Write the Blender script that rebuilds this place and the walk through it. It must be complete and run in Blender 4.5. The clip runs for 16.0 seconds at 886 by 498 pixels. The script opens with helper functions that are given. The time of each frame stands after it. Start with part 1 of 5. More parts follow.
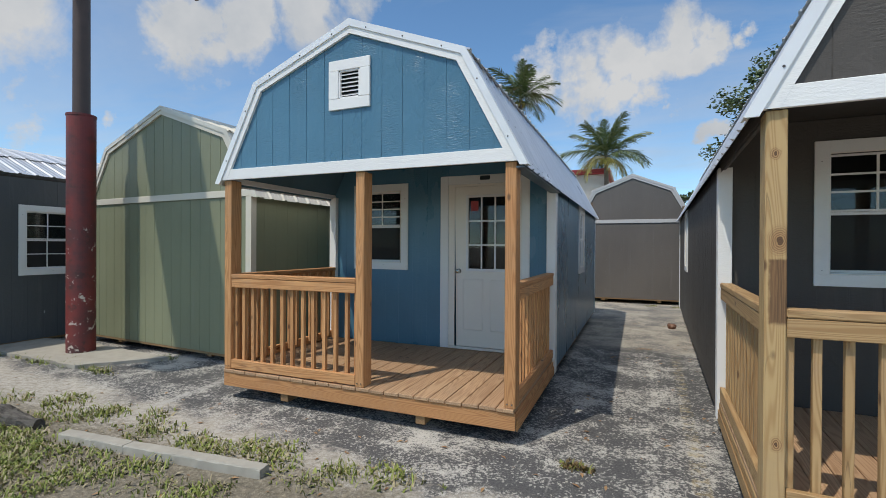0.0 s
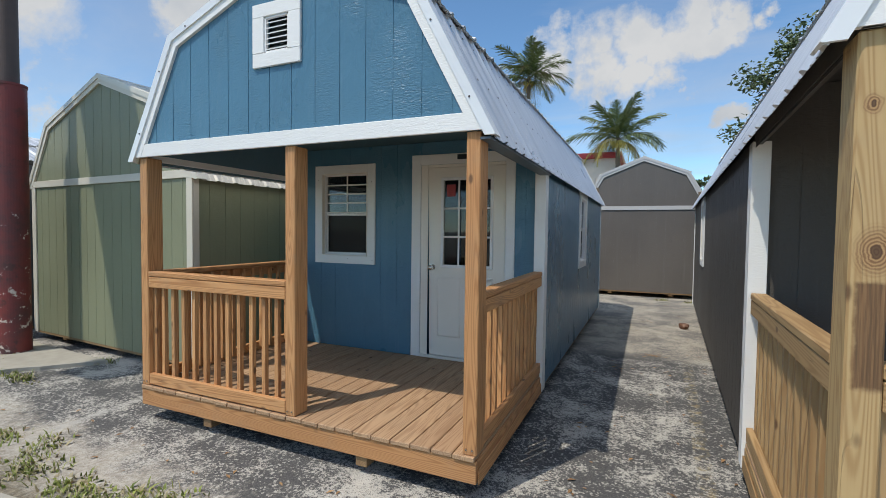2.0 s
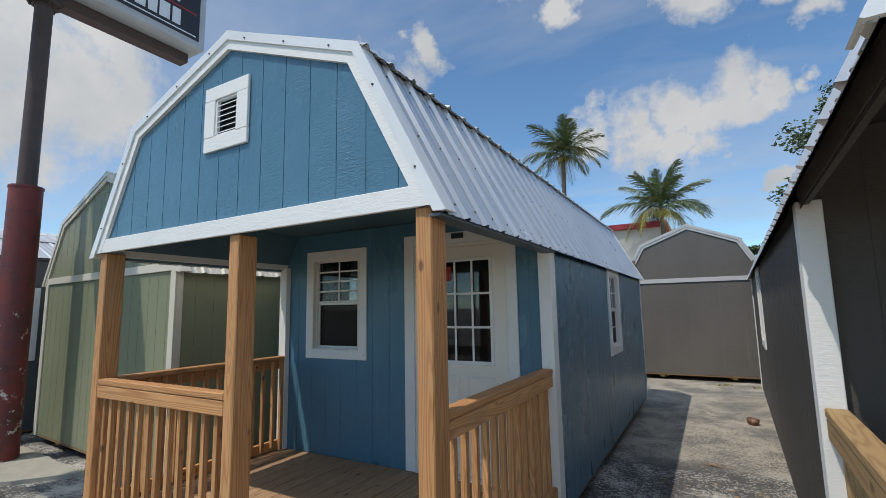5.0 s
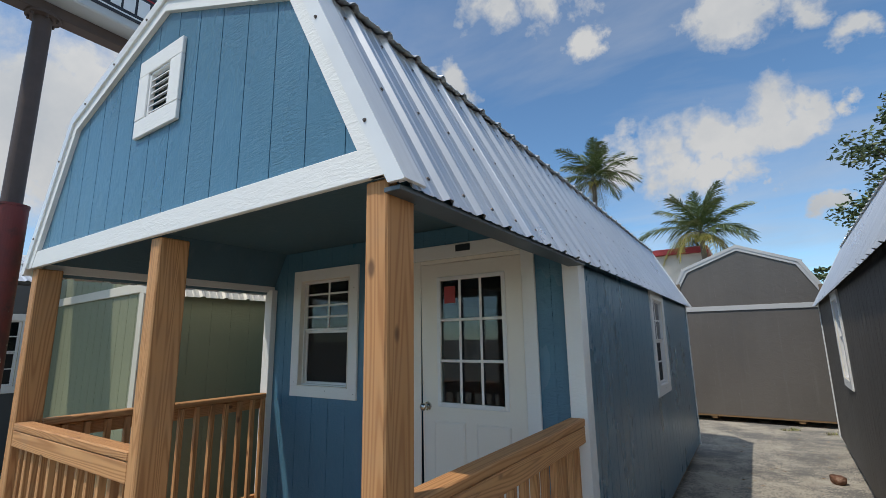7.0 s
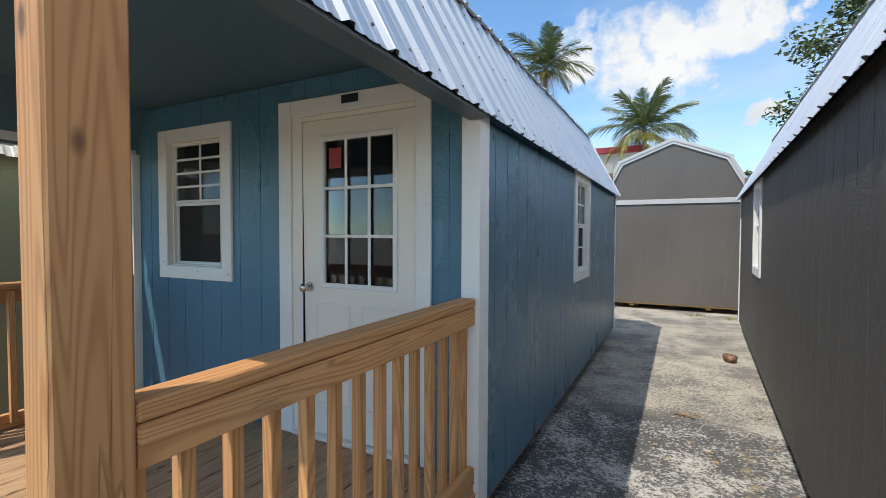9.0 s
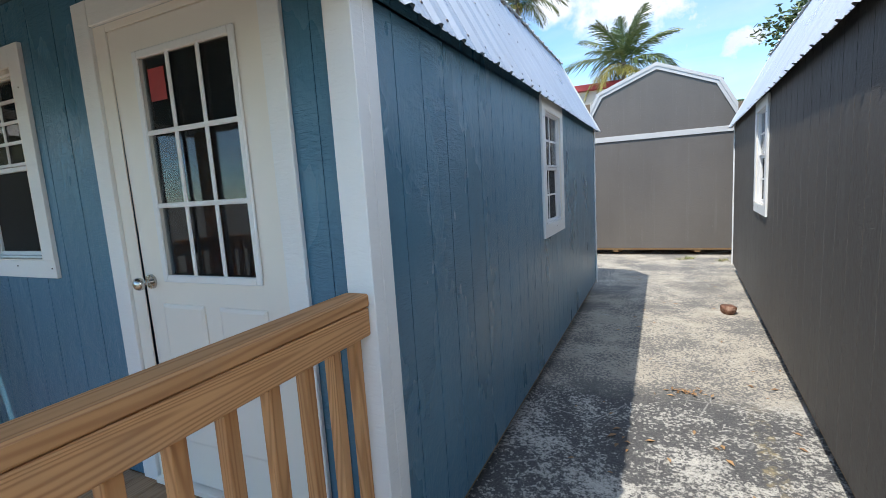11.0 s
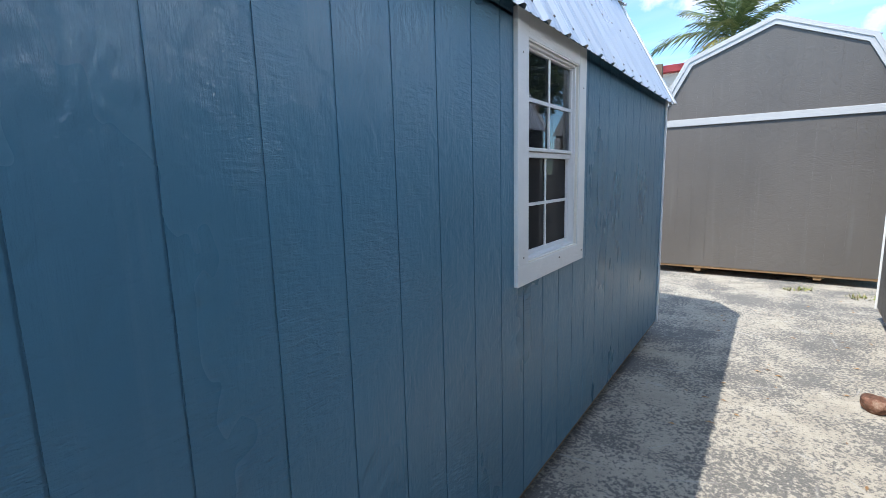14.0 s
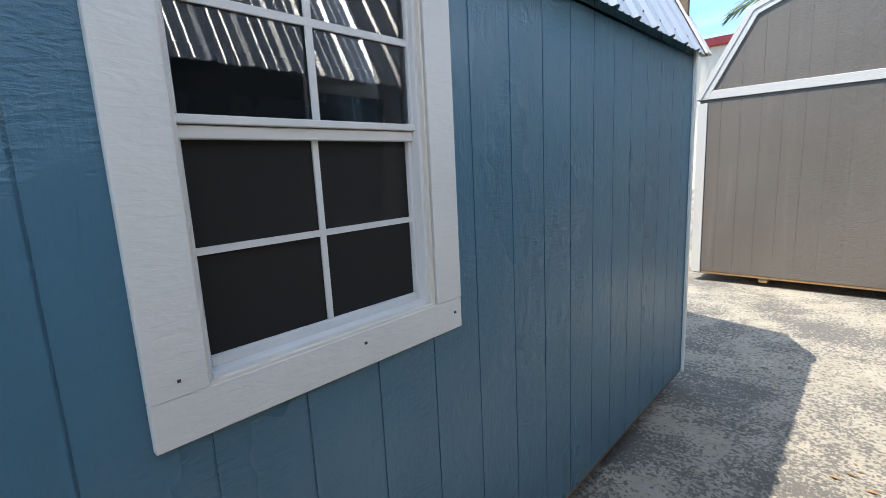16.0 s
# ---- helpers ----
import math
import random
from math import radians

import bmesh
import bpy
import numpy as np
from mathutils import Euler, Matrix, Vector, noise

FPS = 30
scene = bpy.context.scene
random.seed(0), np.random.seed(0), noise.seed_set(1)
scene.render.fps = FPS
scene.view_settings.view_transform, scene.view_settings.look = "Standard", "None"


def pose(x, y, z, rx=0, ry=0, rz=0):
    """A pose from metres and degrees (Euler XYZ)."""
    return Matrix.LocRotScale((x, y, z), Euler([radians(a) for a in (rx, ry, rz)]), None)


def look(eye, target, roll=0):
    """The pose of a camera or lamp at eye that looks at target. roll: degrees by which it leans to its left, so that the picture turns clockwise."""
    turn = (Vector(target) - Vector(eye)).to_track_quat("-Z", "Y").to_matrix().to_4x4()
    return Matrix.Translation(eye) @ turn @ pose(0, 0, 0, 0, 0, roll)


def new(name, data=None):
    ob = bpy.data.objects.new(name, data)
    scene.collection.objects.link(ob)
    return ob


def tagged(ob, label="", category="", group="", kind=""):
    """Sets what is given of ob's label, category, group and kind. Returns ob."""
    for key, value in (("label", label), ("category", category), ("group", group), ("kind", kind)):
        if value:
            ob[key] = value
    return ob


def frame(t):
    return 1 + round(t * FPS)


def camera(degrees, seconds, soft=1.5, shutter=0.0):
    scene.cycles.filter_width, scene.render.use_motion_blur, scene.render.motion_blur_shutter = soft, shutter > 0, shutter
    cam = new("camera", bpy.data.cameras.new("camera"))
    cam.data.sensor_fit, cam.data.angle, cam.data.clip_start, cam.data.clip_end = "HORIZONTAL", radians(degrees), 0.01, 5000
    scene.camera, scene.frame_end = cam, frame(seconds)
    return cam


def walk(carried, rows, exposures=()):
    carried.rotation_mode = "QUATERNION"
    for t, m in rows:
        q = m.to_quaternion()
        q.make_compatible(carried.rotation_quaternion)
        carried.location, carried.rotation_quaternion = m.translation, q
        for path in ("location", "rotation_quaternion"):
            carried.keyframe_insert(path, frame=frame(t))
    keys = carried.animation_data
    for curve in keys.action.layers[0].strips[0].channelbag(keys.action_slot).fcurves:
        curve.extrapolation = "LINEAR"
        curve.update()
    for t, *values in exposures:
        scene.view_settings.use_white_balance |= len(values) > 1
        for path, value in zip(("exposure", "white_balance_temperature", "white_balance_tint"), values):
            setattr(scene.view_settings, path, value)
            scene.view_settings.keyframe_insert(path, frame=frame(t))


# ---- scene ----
cam = camera(87.4, 16.0, soft=0.75)
PATH = [
    (0, (-0.031, -0.194, 1.563), (-0.8, 1.652, 1.554), 0.3),
    (0.5, (-0.082, 0.02, 1.53), (-0.83, 1.874, 1.49), 0.5),
    (1, (-0.126, 0.263, 1.547), (-0.869, 2.119, 1.48), 0.6),
    (1.5, (-0.027, 0.573, 1.591), (-0.813, 2.41, 1.514), 0.6),
    (2, (0.012, 0.777, 1.644), (-0.796, 2.604, 1.568), 0.7),
    (2.5, (-0.019, 0.971, 1.651), (-0.817, 2.803, 1.583), 0.9),
    (3, (0.068, 1.177, 1.652), (-0.752, 3.002, 1.643), 0.7),
    (3.5, (0.233, 1.392, 1.759), (-0.649, 3.184, 1.853), -0.1),
    (4, (0.26, 1.47, 1.764), (-0.68, 3.226, 1.941), -0.6),
    (4.2, (0.267, 1.483, 1.772), (-0.689, 3.228, 1.972), -0.9),
    (6.5, (0.009, 1.945, 1.709), (-1.02, 3.629, 2.033), -0.3),
    (7, (-0.005, 2.304, 1.739), (-1.084, 3.944, 2.123), -0.8),
    (7.5, (-0.027, 2.47, 1.751), (-1.118, 4.083, 2.206), -1.5),
    (8, (-0.073, 2.616, 1.763), (-1.136, 4.25, 2.21), -2.1),
    (8.5, (-0.033, 2.788, 1.715), (-1.048, 4.499, 1.926), -0.8),
    (9, (0.029, 2.968, 1.601), (-0.881, 4.748, 1.538), 0.2),
    (9.5, (-0.038, 3.156, 1.577), (-0.846, 4.977, 1.399), -0.6),
    (10, (-0.106, 3.369, 1.602), (-0.879, 5.196, 1.35), -1.8),
    (10.2, (-0.097, 3.473, 1.596), (-0.883, 5.292, 1.325), -2.4),
    (12.5, (-0.035, 4.872, 1.59), (-1.002, 6.604, 1.331), -2.4),
    (13, (-0.09, 5.153, 1.615), (-1.118, 6.848, 1.348), -2.1),
    (13.5, (-0.045, 5.5, 1.595), (-1.142, 7.15, 1.316), -1.9),
    (14, (-0.047, 5.845, 1.6), (-1.186, 7.46, 1.293), -1.5),
    (14.5, (-0.097, 6.204, 1.597), (-1.292, 7.776, 1.276), -1.7),
    (15, (-0.006, 6.599, 1.603), (-1.257, 8.121, 1.26), -1.8),
    (15.5, (0.01, 6.95, 1.597), (-1.286, 8.432, 1.241), -2.6),
    (16, (-0.007, 7.358, 1.601), (-1.352, 8.798, 1.257), -2.8),
]
EXPOSURE = [(0, 0.18, 6750, 10), (2.8, 0.30, 6750, 10), (3.6, 0.24, 6750, 10), (4.1, 0.13, 6750, 10), (6.5, 0.14, 6780, 10), (8.0, 0.08, 6780, 10), (8.5, -0.02, 6850, 10), (8.8, 0.5, 6850, 10), (9.2, 0.92, 6800, 10), (10, 1.03, 6750, 10), (12.5, 1.18, 6050, 10), (14, 1.24, 6250, 10), (15, 1.30, 6550, 10), (16, 1.34, 6900, 10)]
walk(cam, [(t, look(eye, target, roll)) for t, eye, target, roll in PATH], EXPOSURE)

# ---- light ----
SUN_FROM = Vector((-0.26, -0.50, 1.0)).normalized()
SUN_EL = math.asin(SUN_FROM.z)
SUN_AZ = math.atan2(SUN_FROM.x, SUN_FROM.y)

world = bpy.data.worlds.new("sky")
scene.world = world
world.use_nodes = True
WN, WL = world.node_tree.nodes, world.node_tree.links
WN.clear()


def wnode(kind, **kw):
    n = WN.new(kind)
    for k, v in kw.items():
        n.inputs[k].default_value = v
    return n


def wmath(op, a, b=None, clamp=False):
    n = WN.new("ShaderNodeMath")
    n.operation, n.use_clamp = op, clamp
    for i, v in enumerate((a, b)):
        if v is None:
            continue
        if isinstance(v, (int, float)):
            n.inputs[i].default_value = v
        else:
            WL.new(v, n.inputs[i])
    return n.outputs[0]


sky = WN.new("ShaderNodeTexSky")
sky.sky_type, sky.sun_disc = "NISHITA", False
sky.sun_elevation, sky.sun_rotation = SUN_EL, SUN_AZ
sky.air_density, sky.dust_density, sky.ozone_density, sky.altitude = 0.95, 0.0, 2.5, 900.0
coord = WN.new("ShaderNodeTexCoord")
sep = WN.new("ShaderNodeSeparateXYZ")
WL.new(coord.outputs["Generated"], sep.inputs[0])
# cloud layer: direction projected onto a high flat sheet
den = wmath("MAXIMUM", wmath("ADD", sep.outputs[2], 0.12), 0.05)
comb = WN.new("ShaderNodeCombineXYZ")
WL.new(wmath("DIVIDE", sep.outputs[0], den), comb.inputs[0])
WL.new(wmath("DIVIDE", sep.outputs[1], den), comb.inputs[1])
n_big = wnode("ShaderNodeTexNoise", Scale=1.1, Detail=9.0, Roughness=0.55)
n_soft = wnode("ShaderNodeTexNoise", Scale=1.0, Detail=7.0, Roughness=0.58, Distortion=0.4)
WL.new(comb.outputs[0], n_big.inputs["Vector"])
drift = wnode("ShaderNodeMapping")
drift.inputs["Rotation"].default_value = (0, 0, radians(28))
drift.inputs["Scale"].default_value = (0.45, 1.15, 1.0)
WL.new(comb.outputs[0], drift.inputs["Vector"])
WL.new(drift.outputs[0], n_soft.inputs["Vector"])
# large cumulus banks that the sky shows, each a soft-edged lump broken up by noise
n_edge = wnode("ShaderNodeTexNoise", Scale=5.5, Detail=10.0, Roughness=0.62, Distortion=0.35)
WL.new(coord.outputs["Generated"], n_edge.inputs["Vector"])
BANKS = [
    (-0.104, 0.943, 0.315, 0.068),
    (-0.028, 0.934, 0.355, 0.075),
    (0.046, 0.933, 0.357, 0.071),
    (0.115, 0.931, 0.347, 0.048),
    (0.165, 0.921, 0.353, 0.028),
    (0.028, 0.960, 0.280, 0.058),
    (-0.049, 0.953, 0.300, 0.057),
    (0.057, 0.969, 0.241, 0.036),
    (0.130, 0.969, 0.212, 0.027),
    (-0.211, 0.813, 0.543, 0.047),
    (-0.454, 0.732, 0.509, 0.045),
    (-0.353, 0.697, 0.625, 0.067),
    (-0.260, 0.747, 0.611, 0.071),
    (0.028, 0.841, 0.540, 0.056),
    (0.109, 0.855, 0.507, 0.046),
    (0.180, 0.867, 0.464, 0.041),
    (-0.860, 0.252, 0.443, 0.120),
    (-0.927, 0.223, 0.303, 0.167),
    (-0.887, 0.417, 0.197, 0.056),
    (-0.825, 0.519, 0.222, 0.038),
    (-0.731, 0.579, 0.362, 0.073),
    (-0.667, 0.630, 0.398, 0.061),
    (-0.549, 0.703, 0.451, 0.083),
    (-0.189, 0.919, 0.345, 0.050),
    (-0.811, 0.330, 0.482, 0.170),
    (-0.875, 0.327, 0.357, 0.167),
    (-0.894, 0.219, 0.391, 0.168),
    (-0.029, 0.950, 0.311, 0.060),
    (0.017, 0.944, 0.331, 0.057),
]
bend = wnode("ShaderNodeTexNoise", Scale=9.0, Detail=8.0, Roughness=0.6)
WL.new(coord.outputs["Generated"], bend.inputs["Vector"])
bent = WN.new("ShaderNodeVectorMath")
bent.operation = "MULTIPLY_ADD"
WL.new(bend.outputs["Color"], bent.inputs[0])
bent.inputs[1].default_value = (0.21, 0.21, 0.16)
away = WN.new("ShaderNodeVectorMath")
away.operation = "SUBTRACT"
WL.new(coord.outputs["Generated"], away.inputs[0])
away.inputs[1].default_value = (0.105, 0.105, 0.08)
WL.new(away.outputs[0], bent.inputs[2])
lump = None
for dx, dy, dz, size in BANKS:
    d = WN.new("ShaderNodeVectorMath")
    d.operation = "DISTANCE"
    WL.new(bent.outputs[0], d.inputs[0])
    d.inputs[1].default_value = Vector((dx, dy, dz)).normalized()
    v = wmath("SUBTRACT", 1.0, wmath("DIVIDE", d.outputs["Value"], size))
    lump = v if lump is None else wmath("MAXIMUM", lump, v)
lump = wmath("ADD", lump, wmath("MULTIPLY", wmath("SUBTRACT", n_edge.outputs[0], 0.5), 2.6))
lump = wmath("MULTIPLY", wmath("SUBTRACT", lump, -0.06), 1.7, clamp=True)
veil = wmath("MULTIPLY", wmath("SUBTRACT", n_soft.outputs[0], 0.43), 3.0, clamp=True)
veil = wmath("MULTIPLY", veil, 0.6)
# broken cloud layer, thickened overhead out of view to brighten the alley's shade
overhead_fill = wmath("MULTIPLY", wmath("SUBTRACT", wmath("SUBTRACT", sep.outputs[2], wmath("MULTIPLY", sep.outputs[1], 0.25)), 0.48), 0.40, clamp=True)
puff = wmath("MULTIPLY", wmath("SUBTRACT", wmath("ADD", n_big.outputs[0], overhead_fill), 0.60), 3.5, clamp=True)
cover = wmath("MAXIMUM", wmath("MAXIMUM", lump, veil), wmath("MULTIPLY", puff, 0.8))
above = wmath("MULTIPLY", wmath("ADD", sep.outputs[2], 0.02), 20.0, clamp=True)
cover = wmath("MULTIPLY", cover, above)
shade = wnode("ShaderNodeTexNoise", Scale=4.0, Detail=6.0, Roughness=0.6)
WL.new(coord.outputs["Generated"], shade.inputs["Vector"])
ramp = WN.new("ShaderNodeValToRGB")
ramp.color_ramp.elements[0].position, ramp.color_ramp.elements[0].color = 0.3, (2.5, 2.8, 3.2, 1)
ramp.color_ramp.elements[1].position, ramp.color_ramp.elements[1].color = 0.62, (3.6, 3.74, 3.92, 1)
WL.new(shade.outputs[0], ramp.inputs[0])
# clouds brighten towards the sun, boosted as unseen fill for the alley's shade
toward = WN.new("ShaderNodeVectorMath")
toward.operation = "DOT_PRODUCT"
WL.new(coord.outputs["Generated"], toward.inputs[0])
toward.inputs[1].default_value = SUN_FROM
fill_gain = wmath("ADD", 1.0, wmath("MULTIPLY", wmath("POWER", wmath("MAXIMUM", toward.outputs["Value"], 0.0), 5.0), 3.6))
lit = WN.new("ShaderNodeVectorMath")
lit.operation = "SCALE"
WL.new(ramp.outputs[0], lit.inputs[0])
WL.new(fill_gain, lit.inputs["Scale"])
mix = WN.new("ShaderNodeMix")
mix.data_type = "RGBA"
WL.new(cover, mix.inputs["Factor"])
clear = WN.new("ShaderNodeMix")
clear.data_type, clear.blend_type = "RGBA", "MULTIPLY"
clear.inputs["Factor"].default_value = 1.0
clear.inputs["B"].default_value = (0.74, 0.95, 1.02, 1)
WL.new(sky.outputs[0], clear.inputs["A"])
WL.new(clear.outputs["Result"], mix.inputs["A"])
WL.new(lit.outputs[0], mix.inputs["B"])
bg = wnode("ShaderNodeBackground", Strength=0.15)
WL.new(mix.outputs["Result"], bg.inputs["Color"])
wout = WN.new("ShaderNodeOutputWorld")
WL.new(bg.outputs[0], wout.inputs[0])

sun_data = bpy.data.lights.new("sun", "SUN")
sun_data.energy, sun_data.angle, sun_data.color = 2.5, radians(0.53), (1.0, 0.955, 0.88)
sun = new("sun", sun_data)
sun.matrix_world = look(SUN_FROM * 60, (0, 0, 0))


# ---- materials ----
class Mat:
    """A small builder for node materials in object space."""

    def __init__(self, name, rough=0.6, metal=0.0):
        self.m = bpy.data.materials.new(name)
        self.m.use_nodes = True
        self.n, self.l = self.m.node_tree.nodes, self.m.node_tree.links
        self.b = self.n["Principled BSDF"]
        self.out = self.n["Material Output"]
        self.b.inputs["Roughness"].default_value = rough
        self.b.inputs["Metallic"].default_value = metal
        self.tc = self.n.new("ShaderNodeTexCoord")
        self.vec = self.tc.outputs["Object"]

    def put(self, value, sock):
        if isinstance(value, (int, float)):
            sock.default_value = value
        elif isinstance(value, tuple):
            sock.default_value = (*value, 1) if len(value) == 3 else value
        else:
            self.l.new(value, sock)

    def math(self, op, a, b=0.0, clamp=False):
        n = self.n.new("ShaderNodeMath")
        n.operation, n.use_clamp = op, clamp
        self.put(a, n.inputs[0]), self.put(b, n.inputs[1])
        return n.outputs[0]

    def scaled(self, sx, sy, sz, shift=None):
        n = self.n.new("ShaderNodeMapping")
        self.l.new(self.vec, n.inputs[0])
        n.inputs["Scale"].default_value = (sx, sy, sz)
        if shift is not None:
            self.l.new(shift, n.inputs["Location"])
        return n.outputs[0]

    def noise(self, scale, detail=4.0, rough=0.55, vec=None, distort=0.0):
        n = self.n.new("ShaderNodeTexNoise")
        self.l.new(vec or self.vec, n.inputs["Vector"])
        n.inputs["Scale"].default_value, n.inputs["Detail"].default_value = scale, detail
        n.inputs["Roughness"].default_value, n.inputs["Distortion"].default_value = rough, distort
        return n.outputs[0]

    def voronoi(self, scale, vec=None, feature="F1", rand=1.0):
        n = self.n.new("ShaderNodeTexVoronoi")
        n.feature = feature
        self.l.new(vec or self.vec, n.inputs["Vector"])
        n.inputs["Scale"].default_value, n.inputs["Randomness"].default_value = scale, rand
        return n.outputs["Distance"]

    def ramp(self, fac, stops):
        n = self.n.new("ShaderNodeValToRGB")
        e = n.color_ramp.elements
        while len(e) < len(stops):
            e.new(0.5)
        for k, (p, c) in enumerate(stops):
            e[k].position, e[k].color = p, (*c, 1) if len(c) == 3 else c
        self.l.new(fac, n.inputs[0])
        return n.outputs[0]

    def step(self, fac, lo, hi):
        n = self.n.new("ShaderNodeMapRange")
        n.interpolation_type = "SMOOTHSTEP"
        self.l.new(fac, n.inputs[0])
        n.inputs[1].default_value, n.inputs[2].default_value = lo, hi
        return n.outputs[0]

    def mix(self, fac, a, b, how="MIX"):
        n = self.n.new("ShaderNodeMix")
        n.data_type, n.blend_type = "RGBA", how
        self.put(fac, n.inputs["Factor"]), self.put(a, n.inputs["A"]), self.put(b, n.inputs["B"])
        return n.outputs["Result"]

    def bump(self, height, strength, dist, prev=None):
        n = self.n.new("ShaderNodeBump")
        n.inputs["Strength"].default_value, n.inputs["Distance"].default_value = strength, dist
        self.l.new(height, n.inputs["Height"])
        if prev is not None:
            self.l.new(prev, n.inputs["Normal"])
        return n.outputs[0]

    def rnd(self):
        return self.n.new("ShaderNodeObjectInfo").outputs["Random"]

    def done(self, color, normal=None, rough=None):
        self.put(color, self.b.inputs["Base Color"])
        if normal is not None:
            self.l.new(normal, self.b.inputs["Normal"])
        if rough is not None:
            self.put(rough, self.b.inputs["Roughness"])
        return self.m


def siding(name, col, rough=0.28, sheen=0.5, emboss=0.45):
    """Painted engineered-wood panel with an embossed cedar grain."""
    m = Mat(name, rough)
    m.b.inputs["Specular IOR Level"].default_value = sheen
    place = m.step(m.noise(2.2, 4, 0.6), 0.40, 0.66)
    ripples = m.noise(1.0, 3, 0.55, m.scaled(22, 22, 85), 0.5)
    streaks = m.noise(1.0, 4, 0.6, m.scaled(75, 75, 5), 0.6)
    whorl = m.noise(1.0, 2, 0.5, m.scaled(12, 12, 9), 1.0)
    relief = m.math("ADD", m.math("MULTIPLY", ripples, place), m.math("MULTIPLY", m.math("ADD", m.math("MULTIPLY", streaks, 0.32), m.math("MULTIPLY", whorl, 1.1)), m.math("SUBTRACT", 1.1, place)))
    lumps = m.noise(1.0, 4, 0.65, m.scaled(85, 85, 45))
    nrm = m.bump(relief, 0.75 * emboss, 0.0095)
    nrm = m.bump(lumps, 0.45 * emboss, 0.0035, nrm)
    tone = m.noise(0.8, 5, 0.6, m.scaled(1.2, 1.2, 0.6))
    c = m.mix(m.step(tone, 0.3, 0.7), tuple(v * 0.9 for v in col), tuple(min(1, v * 1.1) for v in col))
    fleck = m.math("SUBTRACT", 1.0, m.step(m.voronoi(1.0, m.scaled(2.3, 2.3, 1.1)), 0.018, 0.03))
    c = m.mix(m.math("MULTIPLY", fleck, 0.55), c, (0.5, 0.52, 0.53))
    nail = m.math("SUBTRACT", 1.0, m.step(m.voronoi(3.1), 0.010, 0.018))
    c = m.mix(m.math("MULTIPLY", nail, 0.7), c, tuple(v * 0.25 for v in col))
    chalk = m.math("MULTIPLY", m.step(m.noise(1.0, 5, 0.65, m.scaled(9, 9, 0.5)), 0.54, 0.8), 0.16)
    c = m.mix(chalk, c, tuple(v * 0.6 + 0.2 for v in col))
    return m.done(c, nrm, m.math("ADD", m.math("MULTIPLY", tone, 0.3), rough - 0.13))


def trim_paint(name, col, rough=0.5):
    m = Mat(name, rough)
    grain = m.noise(1.0, 3, 0.55, m.scaled(20, 20, 75), 0.6)
    fine = m.noise(60, 3)
    nrm = m.bump(grain, 0.4, 0.0055)
    nrm = m.bump(fine, 0.2, 0.0015, nrm)
    dirt = m.step(m.noise(3.0, 6, 0.7), 0.5, 0.8)
    c = m.mix(m.math("MULTIPLY", dirt, 0.22), col, tuple(v * 0.72 for v in col))
    return m.done(c, nrm)


